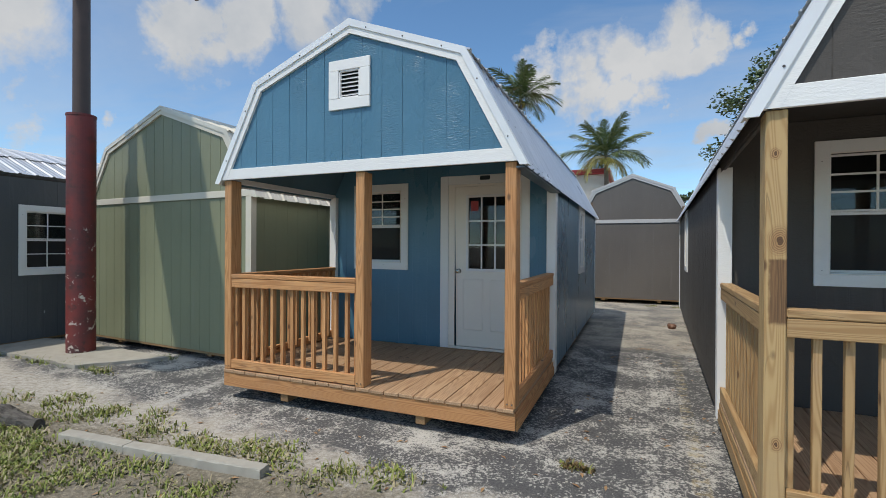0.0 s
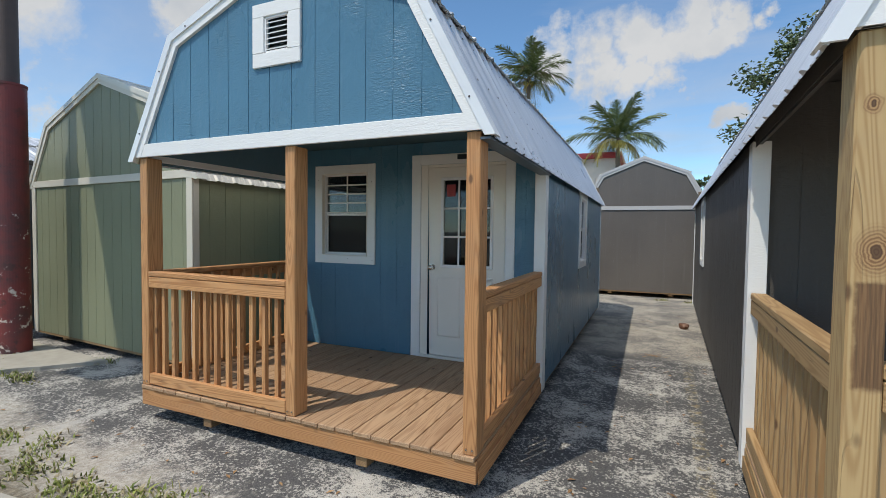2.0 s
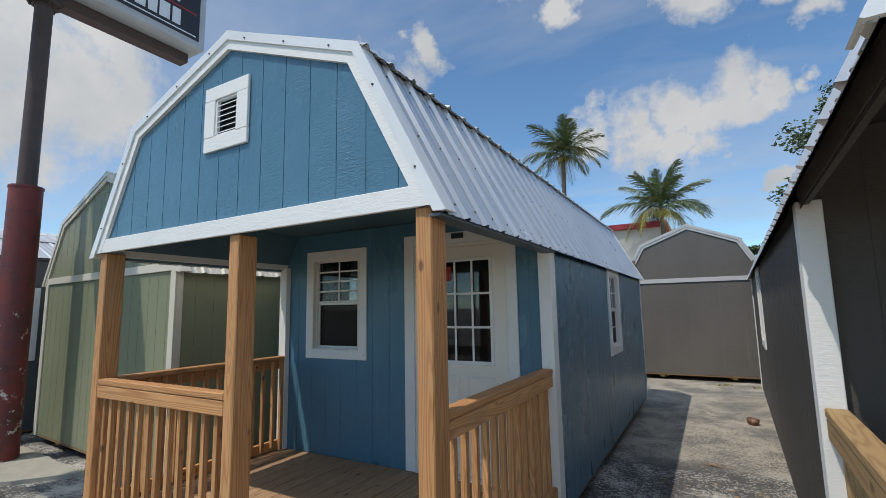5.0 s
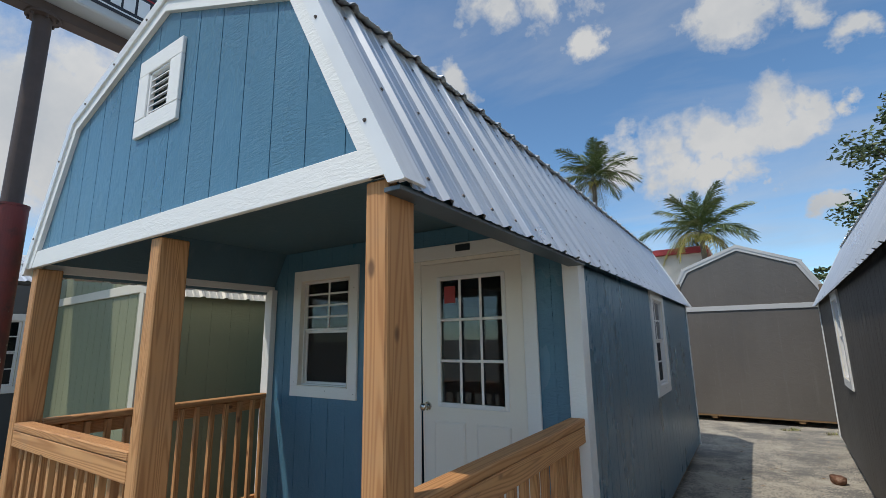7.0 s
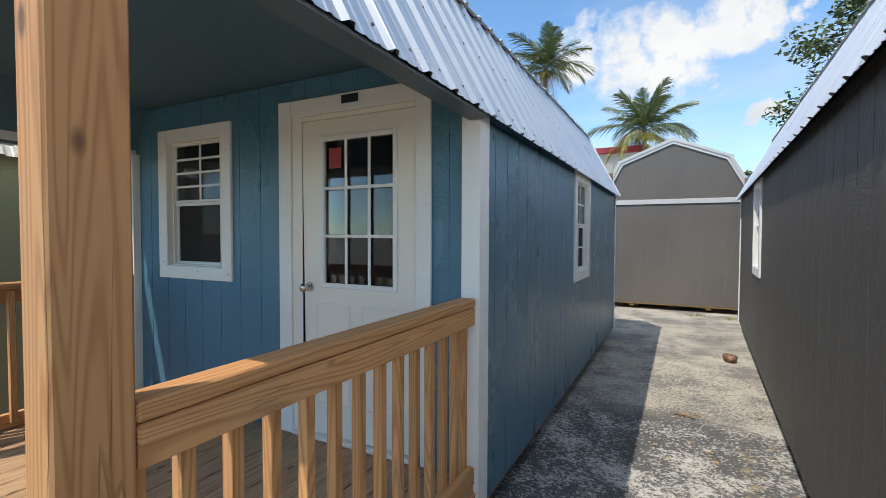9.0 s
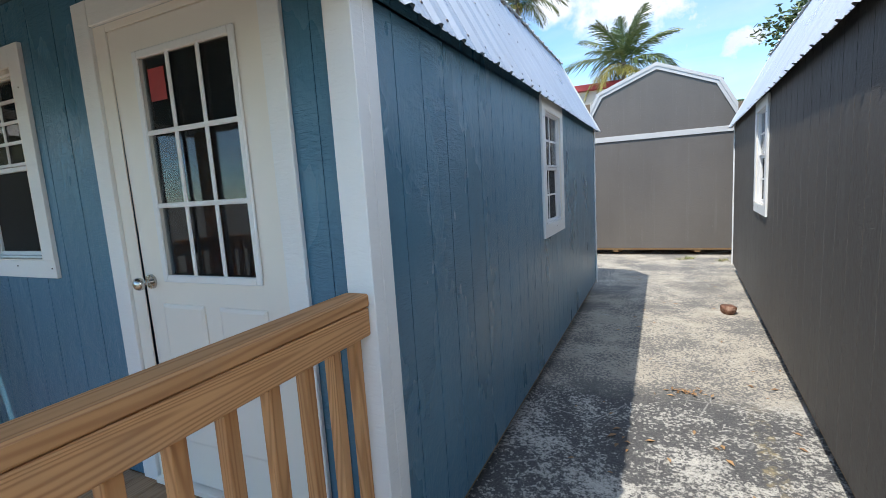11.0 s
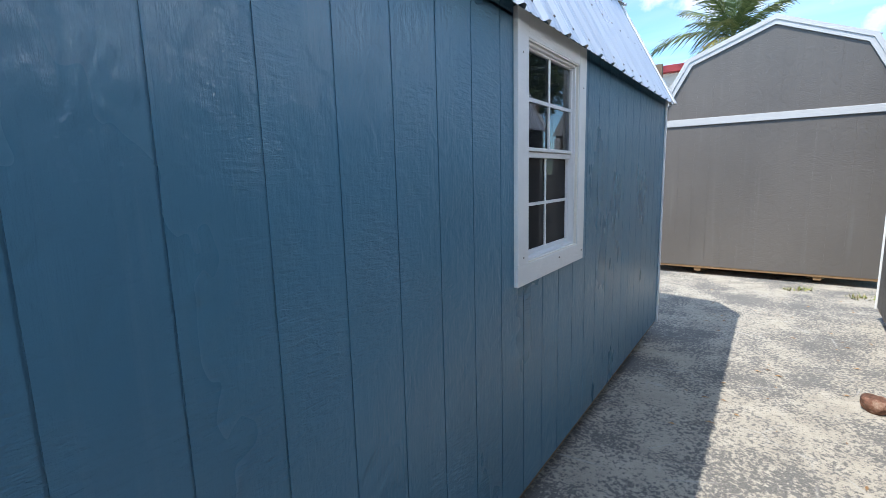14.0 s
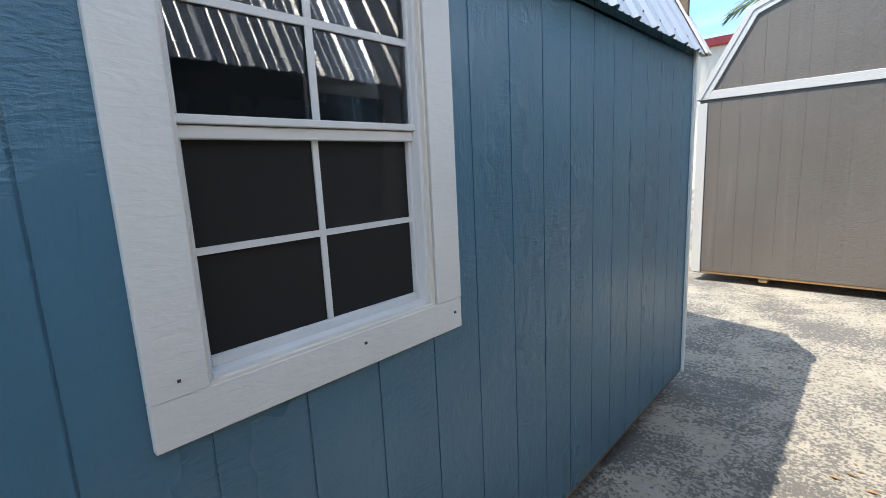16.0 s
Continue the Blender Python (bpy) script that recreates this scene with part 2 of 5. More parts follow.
def lumber(name, axis, light, dark, rough=0.72, knots=(), stain=None):
    """Pressure-treated pine with the grain along one axis. knots: (x, z, radius) of single large knots; stain: (z0, z1) of a brown bark stain."""
    m = Mat(name, rough)
    r = m.rnd()
    n = m.n.new("ShaderNodeCombineXYZ")
    for k, f in enumerate((7.3, 13.1, 4.7)):
        m.l.new(m.math("MULTIPLY", r, f), n.inputs[k])
    sc = [150.0, 150.0, 150.0]
    sc["xyz".index(axis)] = 5.0
    warp = m.scaled(*sc, shift=n.outputs[0])
    wsc = [7.5, 7.5, 7.5]
    wsc["xyz".index(axis)] = 0.42
    field = m.noise(1.0, 1.6, 0.45, m.scaled(*wsc, shift=n.outputs[0]), 0.35)
    rings = m.math("SINE", m.math("MULTIPLY", field, 150.0))
    rings = m.math("POWER", m.math("ADD", m.math("MULTIPLY", rings, 0.5), 0.5), 1.7)
    fibre = m.noise(1.0, 5, 0.6, warp, 0.3)
    ksc = [6.5, 6.5, 6.5]
    ksc["xyz".index(axis)] = 3.2
    knot = m.voronoi(1.0, m.scaled(*ksc, shift=n.outputs[0]))
    knot = m.math("SUBTRACT", 1.0, m.step(knot, 0.05, 0.13))
    band = m.math("ADD", m.math("MULTIPLY", rings, 0.56), m.math("MULTIPLY", fibre, 0.46))
    c = m.mix(m.math("MULTIPLY", m.step(band, 0.12, 0.95), 0.72), light, dark)
    c = m.mix(m.math("MULTIPLY", r, 0.45), c, tuple(v * f for v, f in zip(dark, (0.95, 1.0, 1.1))))
    c = m.mix(m.math("MULTIPLY", knot, 0.8), c, (0.09, 0.04, 0.018))
    weather = m.step(m.noise(2.3, 5, 0.65, m.scaled(1, 1, 1, shift=n.outputs[0])), 0.48, 0.75)
    c = m.mix(m.math("MULTIPLY", weather, 0.28), c, (0.33, 0.235, 0.15))
    cf = m.noise(1.0, 2.0, 0.5, m.scaled(*[9.0 if k != "xyz".index(axis) else 0.4 for k in range(3)], shift=n.outputs[0]), 0.2)
    crack = m.math("SUBTRACT", 1.0, m.step(m.math("ABSOLUTE", m.math("SUBTRACT", cf, 0.56)), 0.001, 0.0045))
    crack = m.math("MULTIPLY", crack, m.step(m.noise(1.7, 2, 0.5, m.scaled(1, 1, 1, shift=n.outputs[0])), 0.47, 0.53))
    c = m.mix(m.math("MULTIPLY", crack, 0.3), c, (0.08, 0.045, 0.022))
    if knots or stain:
        p = m.n.new("ShaderNodeSeparateXYZ")
        m.l.new(m.vec, p.inputs[0])
        ragged = m.math("MULTIPLY", m.math("SUBTRACT", m.noise(26, 4, 0.6), 0.5), 0.02)
    if stain:
        zz = m.math("ADD", p.outputs[2], ragged)
        inside = m.math("MULTIPLY", m.step(zz, stain[0], stain[0] + 0.02), m.math("SUBTRACT", 1.0, m.step(zz, stain[1] - 0.015, stain[1])))
        inside = m.math("MULTIPLY", inside, m.step(m.math("ADD", p.outputs[0], ragged), 0.010, 0.026))
        c = m.mix(m.math("MULTIPLY", inside, 0.9), c, m.mix(m.step(fibre, 0.35, 0.65), (0.09, 0.042, 0.018), (0.20, 0.10, 0.042)))
    for kx, kz, kr in knots:
        ex = m.math("SUBTRACT", m.math("ADD", p.outputs[0], ragged), kx)
        ez = m.math("MULTIPLY", m.math("SUBTRACT", m.math("ADD", p.outputs[2], ragged), kz), 0.72)
        dist = m.math("SQRT", m.math("ADD", m.math("MULTIPLY", ex, ex), m.math("MULTIPLY", ez, ez)))
        turns = m.math("ADD", m.math("MULTIPLY", m.math("SINE", m.math("MULTIPLY", dist, 820.0)), 0.5), 0.5)
        near = m.math("SUBTRACT", 1.0, m.step(dist, kr * 0.6, kr * 1.7))
        c = m.mix(near, c, m.mix(turns, (0.20, 0.10, 0.040), (0.42, 0.25, 0.11)))
        heart = m.math("SUBTRACT", 1.0, m.step(dist, kr * 0.32, kr * 0.42))
        c = m.mix(m.math("MULTIPLY", heart, 0.85), c, (0.075, 0.035, 0.016))
    nrm = m.bump(band, 0.35, 0.002)
    nrm = m.bump(m.math("SUBTRACT", 1.0, crack), 0.6, 0.004, nrm)
    return m.done(c, nrm)


def plain(name, col, rough=0.6, metal=0.0, vary=0.12, scale=6.0):
    m = Mat(name, rough, metal)
    t = m.noise(scale, 5, 0.6)
    c = m.mix(t, tuple(v * (1 - vary) for v in col), tuple(min(1, v * (1 + vary)) for v in col))
    return m.done(c, m.bump(m.noise(scale * 12, 3), 0.12, 0.002), m.math("ADD", m.math("MULTIPLY", t, 0.15), rough - 0.07))


def sheet_metal(name, col, rough=0.34, metal=0.55):
    m = Mat(name, rough, metal)
    t = m.noise(1.3, 6, 0.65)
    streak = m.noise(1.0, 4, 0.6, m.scaled(1.2, 14, 1.2))
    c = m.mix(m.step(streak, 0.35, 0.8), col, tuple(v * 0.86 for v in col))
    return m.done(c, m.bump(m.noise(5, 2), 0.05, 0.004), m.math("ADD", m.math("MULTIPLY", t, 0.2), rough - 0.1))


def glass(name, tint, gloss_rough=0.0, ior=1.52, gloss=1.0, grey_share=0.0):
    m = bpy.data.materials.new(name)
    m.use_nodes = True
    n, l = m.node_tree.nodes, m.node_tree.links
    n.clear()
    o, mx = n.new("ShaderNodeOutputMaterial"), n.new("ShaderNodeMixShader")
    tr, gl, fr = n.new("ShaderNodeBsdfTransparent"), n.new("ShaderNodeBsdfGlossy"), n.new("ShaderNodeFresnel")
    tr.inputs[0].default_value = (*tint, 1)
    gl.inputs["Roughness"].default_value = gloss_rough
    gl.inputs[0].default_value = (0.95, 0.97, 1.0, 1)
    fr.inputs["IOR"].default_value = ior
    mu = n.new("ShaderNodeMath")
    mu.operation = "MULTIPLY"
    mu.inputs[1].default_value = gloss
    l.new(fr.outputs[0], mu.inputs[0])
    l.new(mu.outputs[0], mx.inputs[0]), l.new(tr.outputs[0], mx.inputs[1]), l.new(gl.outputs[0], mx.inputs[2])
    l.new(mx.outputs[0], o.inputs[0])
    if grey_share:
        # grey mixed in: insect screen threads on lower sashes, painted haze on clear panes
        df, sc = n.new("ShaderNodeBsdfDiffuse"), n.new("ShaderNodeMixShader")
        df.inputs[0].default_value = (0.062, 0.060, 0.058, 1)
        sc.inputs[0].default_value = grey_share
        l.new(mx.outputs[0], sc.inputs[1]), l.new(df.outputs[0], sc.inputs[2])
        l.new(sc.outputs[0], o.inputs[0])
    return m


BLUE = siding("blue siding paint", (0.077, 0.191, 0.276), emboss=0.85)
# ceiling copies of the wall paints, darkened: porch shade put into the colour
SHADEBLUE = siding("blue siding paint darkened as shade", (0.066, 0.134, 0.176), 0.6)
SHADECHARCOAL = siding("charcoal siding paint darkened as shade", (0.050, 0.047, 0.044), 0.6)
CHARCOAL = siding("charcoal siding paint", (0.080, 0.071, 0.062), 0.55, 0.32, 0.8)
GREEN = siding("olive siding paint", (0.215, 0.228, 0.140), 0.5)
TAUPE = siding("taupe siding paint", (0.130, 0.115, 0.100), 0.55)
SLATE = siding("slate siding paint", (0.078, 0.086, 0.092), 0.5)
WHITE = trim_paint("white trim paint", (0.80, 0.795, 0.765))
CREAM = trim_paint("cream trim paint", (0.62, 0.58, 0.48))
PALE = trim_paint("pale grey trim paint", (0.52, 0.51, 0.49))
DOORWHITE = plain("white door paint", (0.82, 0.77, 0.68), 0.38, 0, 0.03, 2.0)
VINYL = plain("white vinyl", (0.78, 0.77, 0.75), 0.35, 0, 0.03, 3.0)
PUTTY = plain("tan caulk", (0.50, 0.38, 0.22), 0.8, 0, 0.2, 30)
PINE = {a: lumber("treated pine " + a, a, (0.66, 0.345, 0.142), (0.34, 0.135, 0.043)) for a in "xyz"}
NEWPINE = {a: lumber("fresh pine " + a, a, (0.47, 0.305, 0.140), (0.28, 0.150, 0.056)) for a in "xyz"}
KNOTTY = lumber("knotty pine post", "z", (0.50, 0.34, 0.155), (0.33, 0.185, 0.07), 0.72, ((0.060, 1.60, 0.040), (0.040, 2.02, 0.018), (0.052, 0.62, 0.020)), (1.19, 1.52))
DECK = lumber("deck boards", "y", (0.52, 0.335, 0.19), (0.28, 0.15, 0.075), 0.75)
SKID = lumber("skid timber", "y", (0.33, 0.20, 0.09), (0.17, 0.09, 0.04), 0.8)
METAL = sheet_metal("galvalume sheet", (0.74, 0.74, 0.73), 0.30, 0.72)
FLASH = sheet_metal("white metal flashing", (0.81, 0.81, 0.79), 0.32, 0.15)
CREAMMETAL = sheet_metal("cream sheet", (0.66, 0.62, 0.52), 0.4, 0.15)
EAVEGREY = plain("slate grey eave underside", (0.085, 0.108, 0.125), 0.45, 0.2, 0.1, 3)
CHROME = plain("satin nickel", (0.55, 0.53, 0.50), 0.25, 1.0, 0.05, 20)
SCREW = plain("screw head", (0.12, 0.10, 0.09), 0.5, 0.7, 0.1, 40)
DARK = plain("dark plate", (0.02, 0.028, 0.032), 0.4, 0.0, 0.2, 10)
INSIDE = plain("bare sheathing", (0.16, 0.12, 0.08), 0.85, 0, 0.3, 4)
GLASS = glass("window glass", (0.72, 0.75, 0.76), grey_share=0.12)
SCREENGLASS = glass("screened glass", (0.16, 0.165, 0.17), 0.0, 1.35, 0.45, 0.55)


# ---- building helpers ----
def part(name, bm, material, parent=None, label=""):
    me = bpy.data.meshes.new(name)
    bm.normal_update()
    bm.to_mesh(me)
    bm.free()
    for mm in material if isinstance(material, (list, tuple)) else (material,):
        me.materials.append(mm)
    ob = new(name, me)
    if parent is not None:
        ob.parent = parent
    if label:
        ob["label"] = label
    return ob


def thing(name, m, label, category, group="", kind=""):
    return tagged(place_empty(name, m), label, category, group, kind)


def place_empty(name, m):
    e = new(name)
    e.empty_display_size = 0.2
    e.matrix_world = m
    return e


def solid(bm, pts, faces):
    vs = [bm.verts.new(p) for p in pts]
    return [bm.faces.new([vs[k] for k in f]) for f in faces]


BOXF = ((0, 3, 2, 1), (4, 5, 6, 7), (0, 1, 5, 4), (1, 2, 6, 5), (2, 3, 7, 6), (3, 0, 4, 7))


def box(bm, x0, x1, y0, y1, z0, z1):
    solid(bm, [(x0, y0, z0), (x1, y0, z0), (x1, y1, z0), (x0, y1, z0), (x0, y0, z1), (x1, y0, z1), (x1, y1, z1), (x0, y1, z1)], BOXF)
    return bm


def beam(x0, x1, y0, y1, z0, z1, bevel=0.003):
    bm = bmesh.new()
    box(bm, min(x0, x1), max(x0, x1), min(y0, y1), max(y0, y1), min(z0, z1), max(z0, z1))
    if bevel:
        bmesh.ops.bevel(bm, geom=bm.edges[:], offset=bevel, segments=1, affect="EDGES", profile=0.5)
    return bm


def prism(bm, quad, d0, d1, put):
    """A slab: quad of (u, z) points, from depth d0 to d1; put(u, d, z) gives the place."""
    k = len(quad)
    a = [bm.verts.new(put(u, d0, z)) for u, z in quad]
    b = [bm.verts.new(put(u, d1, z)) for u, z in quad]
    fs = [bm.faces.new(a), bm.faces.new(b[::-1])]
    for i in range(k):
        j = (i + 1) % k
        fs.append(bm.faces.new((a[j], a[i], b[i], b[j])))
    return fs


def tidy(bm):
    bmesh.ops.recalc_face_normals(bm, faces=bm.faces[:])
    return bm


def tube(bm, x, y, z0, z1, r0, r1=None, seg=20):
    r1 = r0 if r1 is None else r1
    a = [bm.verts.new((x + r0 * math.cos(2 * math.pi * k / seg), y + r0 * math.sin(2 * math.pi * k / seg), z0)) for k in range(seg)]
    b = [bm.verts.new((x + r1 * math.cos(2 * math.pi * k / seg), y + r1 * math.sin(2 * math.pi * k / seg), z1)) for k in range(seg)]
    for k in range(seg):
        j = (k + 1) % seg
        bm.faces.new((a[k], a[j], b[j], b[k]))
    bm.faces.new(a[::-1]), bm.faces.new(b)
    return bm


GROOVE = 0.2032


def clad_wall(shed, put, u0, u1, bottom, top, mat, holes=(), phase=0.0, depth=0.012, lining=True, flip=1):
    """One wall of grooved siding: a board between every two grooves, and a thin lining behind them that closes the grooves.
    top: a list of (u, z) that gives the wall's upper edge. holes: (u0, u1, z0, z1)."""

    def height(u):
        for (ua, za), (ub, zb) in zip(top, top[1:]):
            if ua - 1e-6 <= u <= ub + 1e-6:
                return za + (zb - za) * (u - ua) / (ub - ua)
        return top[-1][1]

    cuts = {u0, u1}
    k = math.ceil((u0 - phase) / GROOVE - 1e-6)
    while phase + k * GROOVE < u1:
        if phase + k * GROOVE > u0 + 0.01:
            cuts.add(phase + k * GROOVE)
        k += 1
    cuts = sorted(cuts)
    extra = [u for u, _ in top] + [h for hole in holes for h in hole[:2]]

    def outline(a, b, z0, z1):
        """The corners of a piece between a and b; z1 None: up to the wall's upper edge."""
        if z1 is not None:
            return [(a, z0), (b, z0), (b, z1), (a, z1)]
        tops = [(b, height(b))] + [(u, z) for u, z in reversed(top) if a + 1e-4 < u < b - 1e-4] + [(a, height(a))]
        tops = [(u, max(z, z0 + 0.001)) for u, z in tops]
        return [(a, z0), (b, z0)] + tops

    def pieces(a, b):
        for h0, h1, hz0, hz1 in holes:
            if h0 <= a + 0.004 and b - 0.004 <= h1:
                return [outline(a, b, bottom, hz0), outline(a, b, hz1, None)]
            if a < h0 < b:
                full = outline(a, b, bottom, None)
                return [full[:2] + [(b, hz0), (h0, hz0), (h0, hz1), (b, hz1)] + full[2:]]
            if a < h1 < b:
                full = outline(a, b, bottom, None)
                return [full + [(a, hz1), (h1, hz1), (h1, hz0), (a, hz0)]]
        return [outline(a, b, bottom, None)]

    for a, b in zip(cuts, cuts[1:]):
        for shape in pieces(a + 0.0028 * (a > u0), b - 0.0028 * (b < u1)):
            zs = [z for _, z in shape]
            if max(zs) - min(zs) < 0.02:
                continue
            bm = bmesh.new()
            prism(bm, shape, 0.0, depth * flip, put)
            part("siding_board", tidy(bm), mat, shed)
    if lining:
        bm = bmesh.new()
        us = sorted({u0, u1, *[e for e in extra if u0 < e < u1]})
        for p, q in zip(us, us[1:]):
            shapes = [outline(p, q, bottom, None)]
            for h0, h1, hz0, hz1 in holes:
                if h0 < (p + q) / 2 < h1:
                    shapes = [outline(p, q, bottom, hz0), outline(p, q, hz1, None)]
            for shape in shapes:
                if max(z for _, z in shape) - shape[0][1] > 0.005:
                    prism(bm, shape, 0.0032 * flip, 0.05 * flip, put)
        bmesh.ops.remove_doubles(bm, verts=bm.verts[:], dist=1e-5)
        part("wall_lining", tidy(bm), mat, shed)


def window(shed, put, u0, u1, z0, z1, rows_top=2, rows_low=2, trim=WHITE, side=0.095, low=0.09, bars_low=True, label="", deep=0.0):
    """A single-hung window with its painted surround. u0..z1: outside of the surround; put's depth grows into the wall."""
    w = place_empty("window", Matrix())
    w.parent = shed
    w["label"] = label or "white single-hung window with divided panes"
    head = side
    i0, i1, j0, j1 = u0 + side, u1 - side, z0 + low, z1 - head

    shift = [0.0]

    def bar(name, a, b, c, d, d0, d1, mat, bevel=0.002, parent=w):
        bm = bmesh.new()
        prism(bm, [(a, c), (b, c), (b, d), (a, d)], d0 + shift[0], d1 + shift[0], put)
        tidy(bm)
        if bevel:
            bmesh.ops.bevel(bm, geom=bm.edges[:], offset=bevel, segments=1, affect="EDGES", profile=0.5)
        return part(name, bm, mat, parent)

    bar("surround_board", u0, i0 + 0.004, z0 + low, z1, -0.021, 0.0, trim)
    bar("surround_board", i1 - 0.004, u1, z0 + low, z1, -0.021, 0.0, trim)
    bar("surround_board", i0 + 0.004, i1 - 0.004, z1 - head, z1, -0.020, 0.0, trim)
    bar("surround_board", u0, u1, z0, z0 + low, -0.019, 0.0, trim)
    bar("caulk_bead", i1 - 0.012, i1 - 0.005, j0 + 0.02, j1, -0.006, 0.004, PUTTY, 0)
    for u, z in ((u0 + 0.05, z0 + low + 0.03), (u0 + 0.045, z1 - 0.16), (u1 - 0.045, z1 - 0.2), (u1 - 0.03, z0 + 0.05), ((u0 + u1) / 2 + 0.05, z0 + 0.06)):
        bar("nail", u - 0.003, u + 0.003, z - 0.003, z + 0.003, -0.0225, -0.018, SCREW, 0)
    for a, b, c, d in ((i0 - 0.001, i0 + 0.006, j0, j1), (i1 - 0.018, i1 - 0.012, j0, j1), (i0 + 0.006, i1 - 0.018, j0 - 0.001, j0 + 0.006), (i0 + 0.006, i1 - 0.018, j1 - 0.006, j1 + 0.001)):
        bar("jamb", a, b, c, d, -0.017, deep - 0.0045, DOORWHITE, 0)
    f = 0.016
    shift[0] = deep
    for a, b, c, d in ((i0, i0 + f, j0, j1), (i1 - f - 0.012, i1 - 0.012, j0, j1), (i0 + f, i1 - f - 0.012, j0, j0 + f), (i0 + f, i1 - f - 0.012, j1 - f, j1)):
        bar("window_frame", a, b, c, d, -0.004, 0.052, VINYL)
    i0, i1, j0, j1 = i0 + f, i1 - f - 0.012, j0 + f, j1 - f
    mid = j0 + (j1 - j0) * 0.515
    bar("meeting_rail", i0, i1, mid - 0.022, mid + 0.002, 0.016, 0.04, VINYL)
    bar("meeting_rail", i0, i1, mid + 0.004, mid + 0.020, 0.006, 0.03, VINYL)
    s = 0.012
    for a, b, c, d, g in ((i0, i0 + s, j0, mid - 0.022, 0.024), (i1 - s, i1, j0, mid - 0.022, 0.024), (i0 + s, i1 - s, j0, j0 + 0.020, 0.024), (i0, i0 + 0.008, mid + 0.02, j1, 0.010), (i1 - 0.008, i1, mid + 0.02, j1, 0.010), (i0, i1, j1 - 0.008, j1, 0.010)):
        bar("sash_stile", a, b, c, d, g, g + 0.02, VINYL)
    um = (i0 + i1) / 2
    bar("muntin", um - 0.008, um + 0.008, mid + 0.02, j1 - 0.008, 0.014, 0.020, VINYL, 0)
    for k in range(1, rows_top):
        z = mid + 0.02 + (j1 - 0.008 - mid - 0.02) * k / rows_top
        bar("muntin", i0 + 0.008, i1 - 0.008, z - 0.008, z + 0.008, 0.0135, 0.0205, VINYL, 0)
    if bars_low:
        bar("muntin", um - 0.007, um + 0.007, j0 + 0.020, mid - 0.022, 0.030, 0.036, VINYL, 0)
        for k in range(1, rows_low):
            z = j0 + 0.020 + (mid - 0.022 - j0 - 0.020) * k / rows_low
            bar("muntin", i0 + s, i1 - s, z - 0.007, z + 0.007, 0.0295, 0.0365, VINYL, 0)
    up = bar("pane", i0 + 0.008, i1 - 0.008, mid + 0.02, j1 - 0.008, 0.022, 0.025, GLASS, 0)
    dn = bar("pane", i0 + s, i1 - s, j0 + 0.020, mid - 0.022, 0.038, 0.041, SCREENGLASS, 0)
    up.visible_shadow = dn.visible_shadow = False
    return w


def ribbed(u0, u1, p0, p1, lift=0.0):
    """A ribbed sheet between y = u0 and u1, running down from p0 (x, z) to p1 (x, z)."""
    bm = bmesh.new()
    dx, dz = p1[0] - p0[0], p1[1] - p0[1]
    ln = math.hypot(dx, dz)
    nx, nz = -dz / ln, dx / ln
    if nz < 0:
        nx, nz = -nx, -nz
    prof = [(u0, 0.0)]
    pitch = 0.2286
    k = math.floor(u0 / pitch)
    while k * pitch < u1 + pitch:
        c = k * pitch
        for d, h in ((-0.030, 0.0), (-0.011, 0.019), (0.011, 0.019), (0.030, 0.0), (0.066, 0.0), (0.072, 0.004), (0.086, 0.004), (0.092, 0.0), (0.138, 0.0), (0.144, 0.004), (0.158, 0.004), (0.164, 0.0)):
            if u0 < c + d < u1:
                prof.append((c + d, h))
        k += 1
    prof.append((u1, 0.0))
    prof.sort()
    grid = []
    for (x, z) in (p0, p1):
        for t in (0.0, -0.0015):
            grid.append([bm.verts.new((x + nx * (h + t + lift), y, z + nz * (h + t + lift))) for y, h in prof])
    for i in range(len(prof) - 1):
        bm.faces.new((grid[0][i], grid[0][i + 1], grid[2][i + 1], grid[2][i]))
        bm.faces.new((grid[1][i], grid[3][i], grid[3][i + 1], grid[1][i + 1]))
        bm.faces.new((grid[2][i], grid[2][i + 1], grid[3][i + 1], grid[3][i]))
    return tidy(bm)


def strip(bm, pa, pb, w, y0, y1):
    """A flat board in the gable plane from pa to pb (x, z), w wide below the line, from y0 to y1."""
    prism(bm, [pa, pb, w[1], w[0]], y0, y1, lambda u, d, z: (u, d, z))


def inset(profile, d):
    """The open profile moved inwards by d."""
    out = []
    for k, (x, z) in enumerate(profile):
        ns = []
        for a, b in ((k - 1, k), (k, k + 1)):
            if 0 <= a and b < len(profile):
                dx, dz = profile[b][0] - profile[a][0], profile[b][1] - profile[a][1]
                ln = math.hypot(dx, dz)
                ns.append((dz / ln, -dx / ln))
        if len(ns) == 1:
            n, f = ns[0], 1.0
        else:
            n = (ns[0][0] + ns[1][0], ns[0][1] + ns[1][1])
            ln = math.hypot(*n)
            n = (n[0] / ln, n[1] / ln)
            f = 1.0 / max(0.3, n[0] * ns[0][0] + n[1] * ns[0][1])
        out.append((x + n[0] * d * f, z + n[1] * d * f))
    return out


def cut_below(bm, z):
    bmesh.ops.bisect_plane(bm, geom=bm.verts[:] + bm.edges[:] + bm.faces[:], plane_co=(0, 0, z), plane_no=(0, 0, 1), clear_inner=True)
    bmesh.ops.holes_fill(bm, edges=[e for e in bm.edges if len(e.link_faces) == 1])
    return tidy(bm)


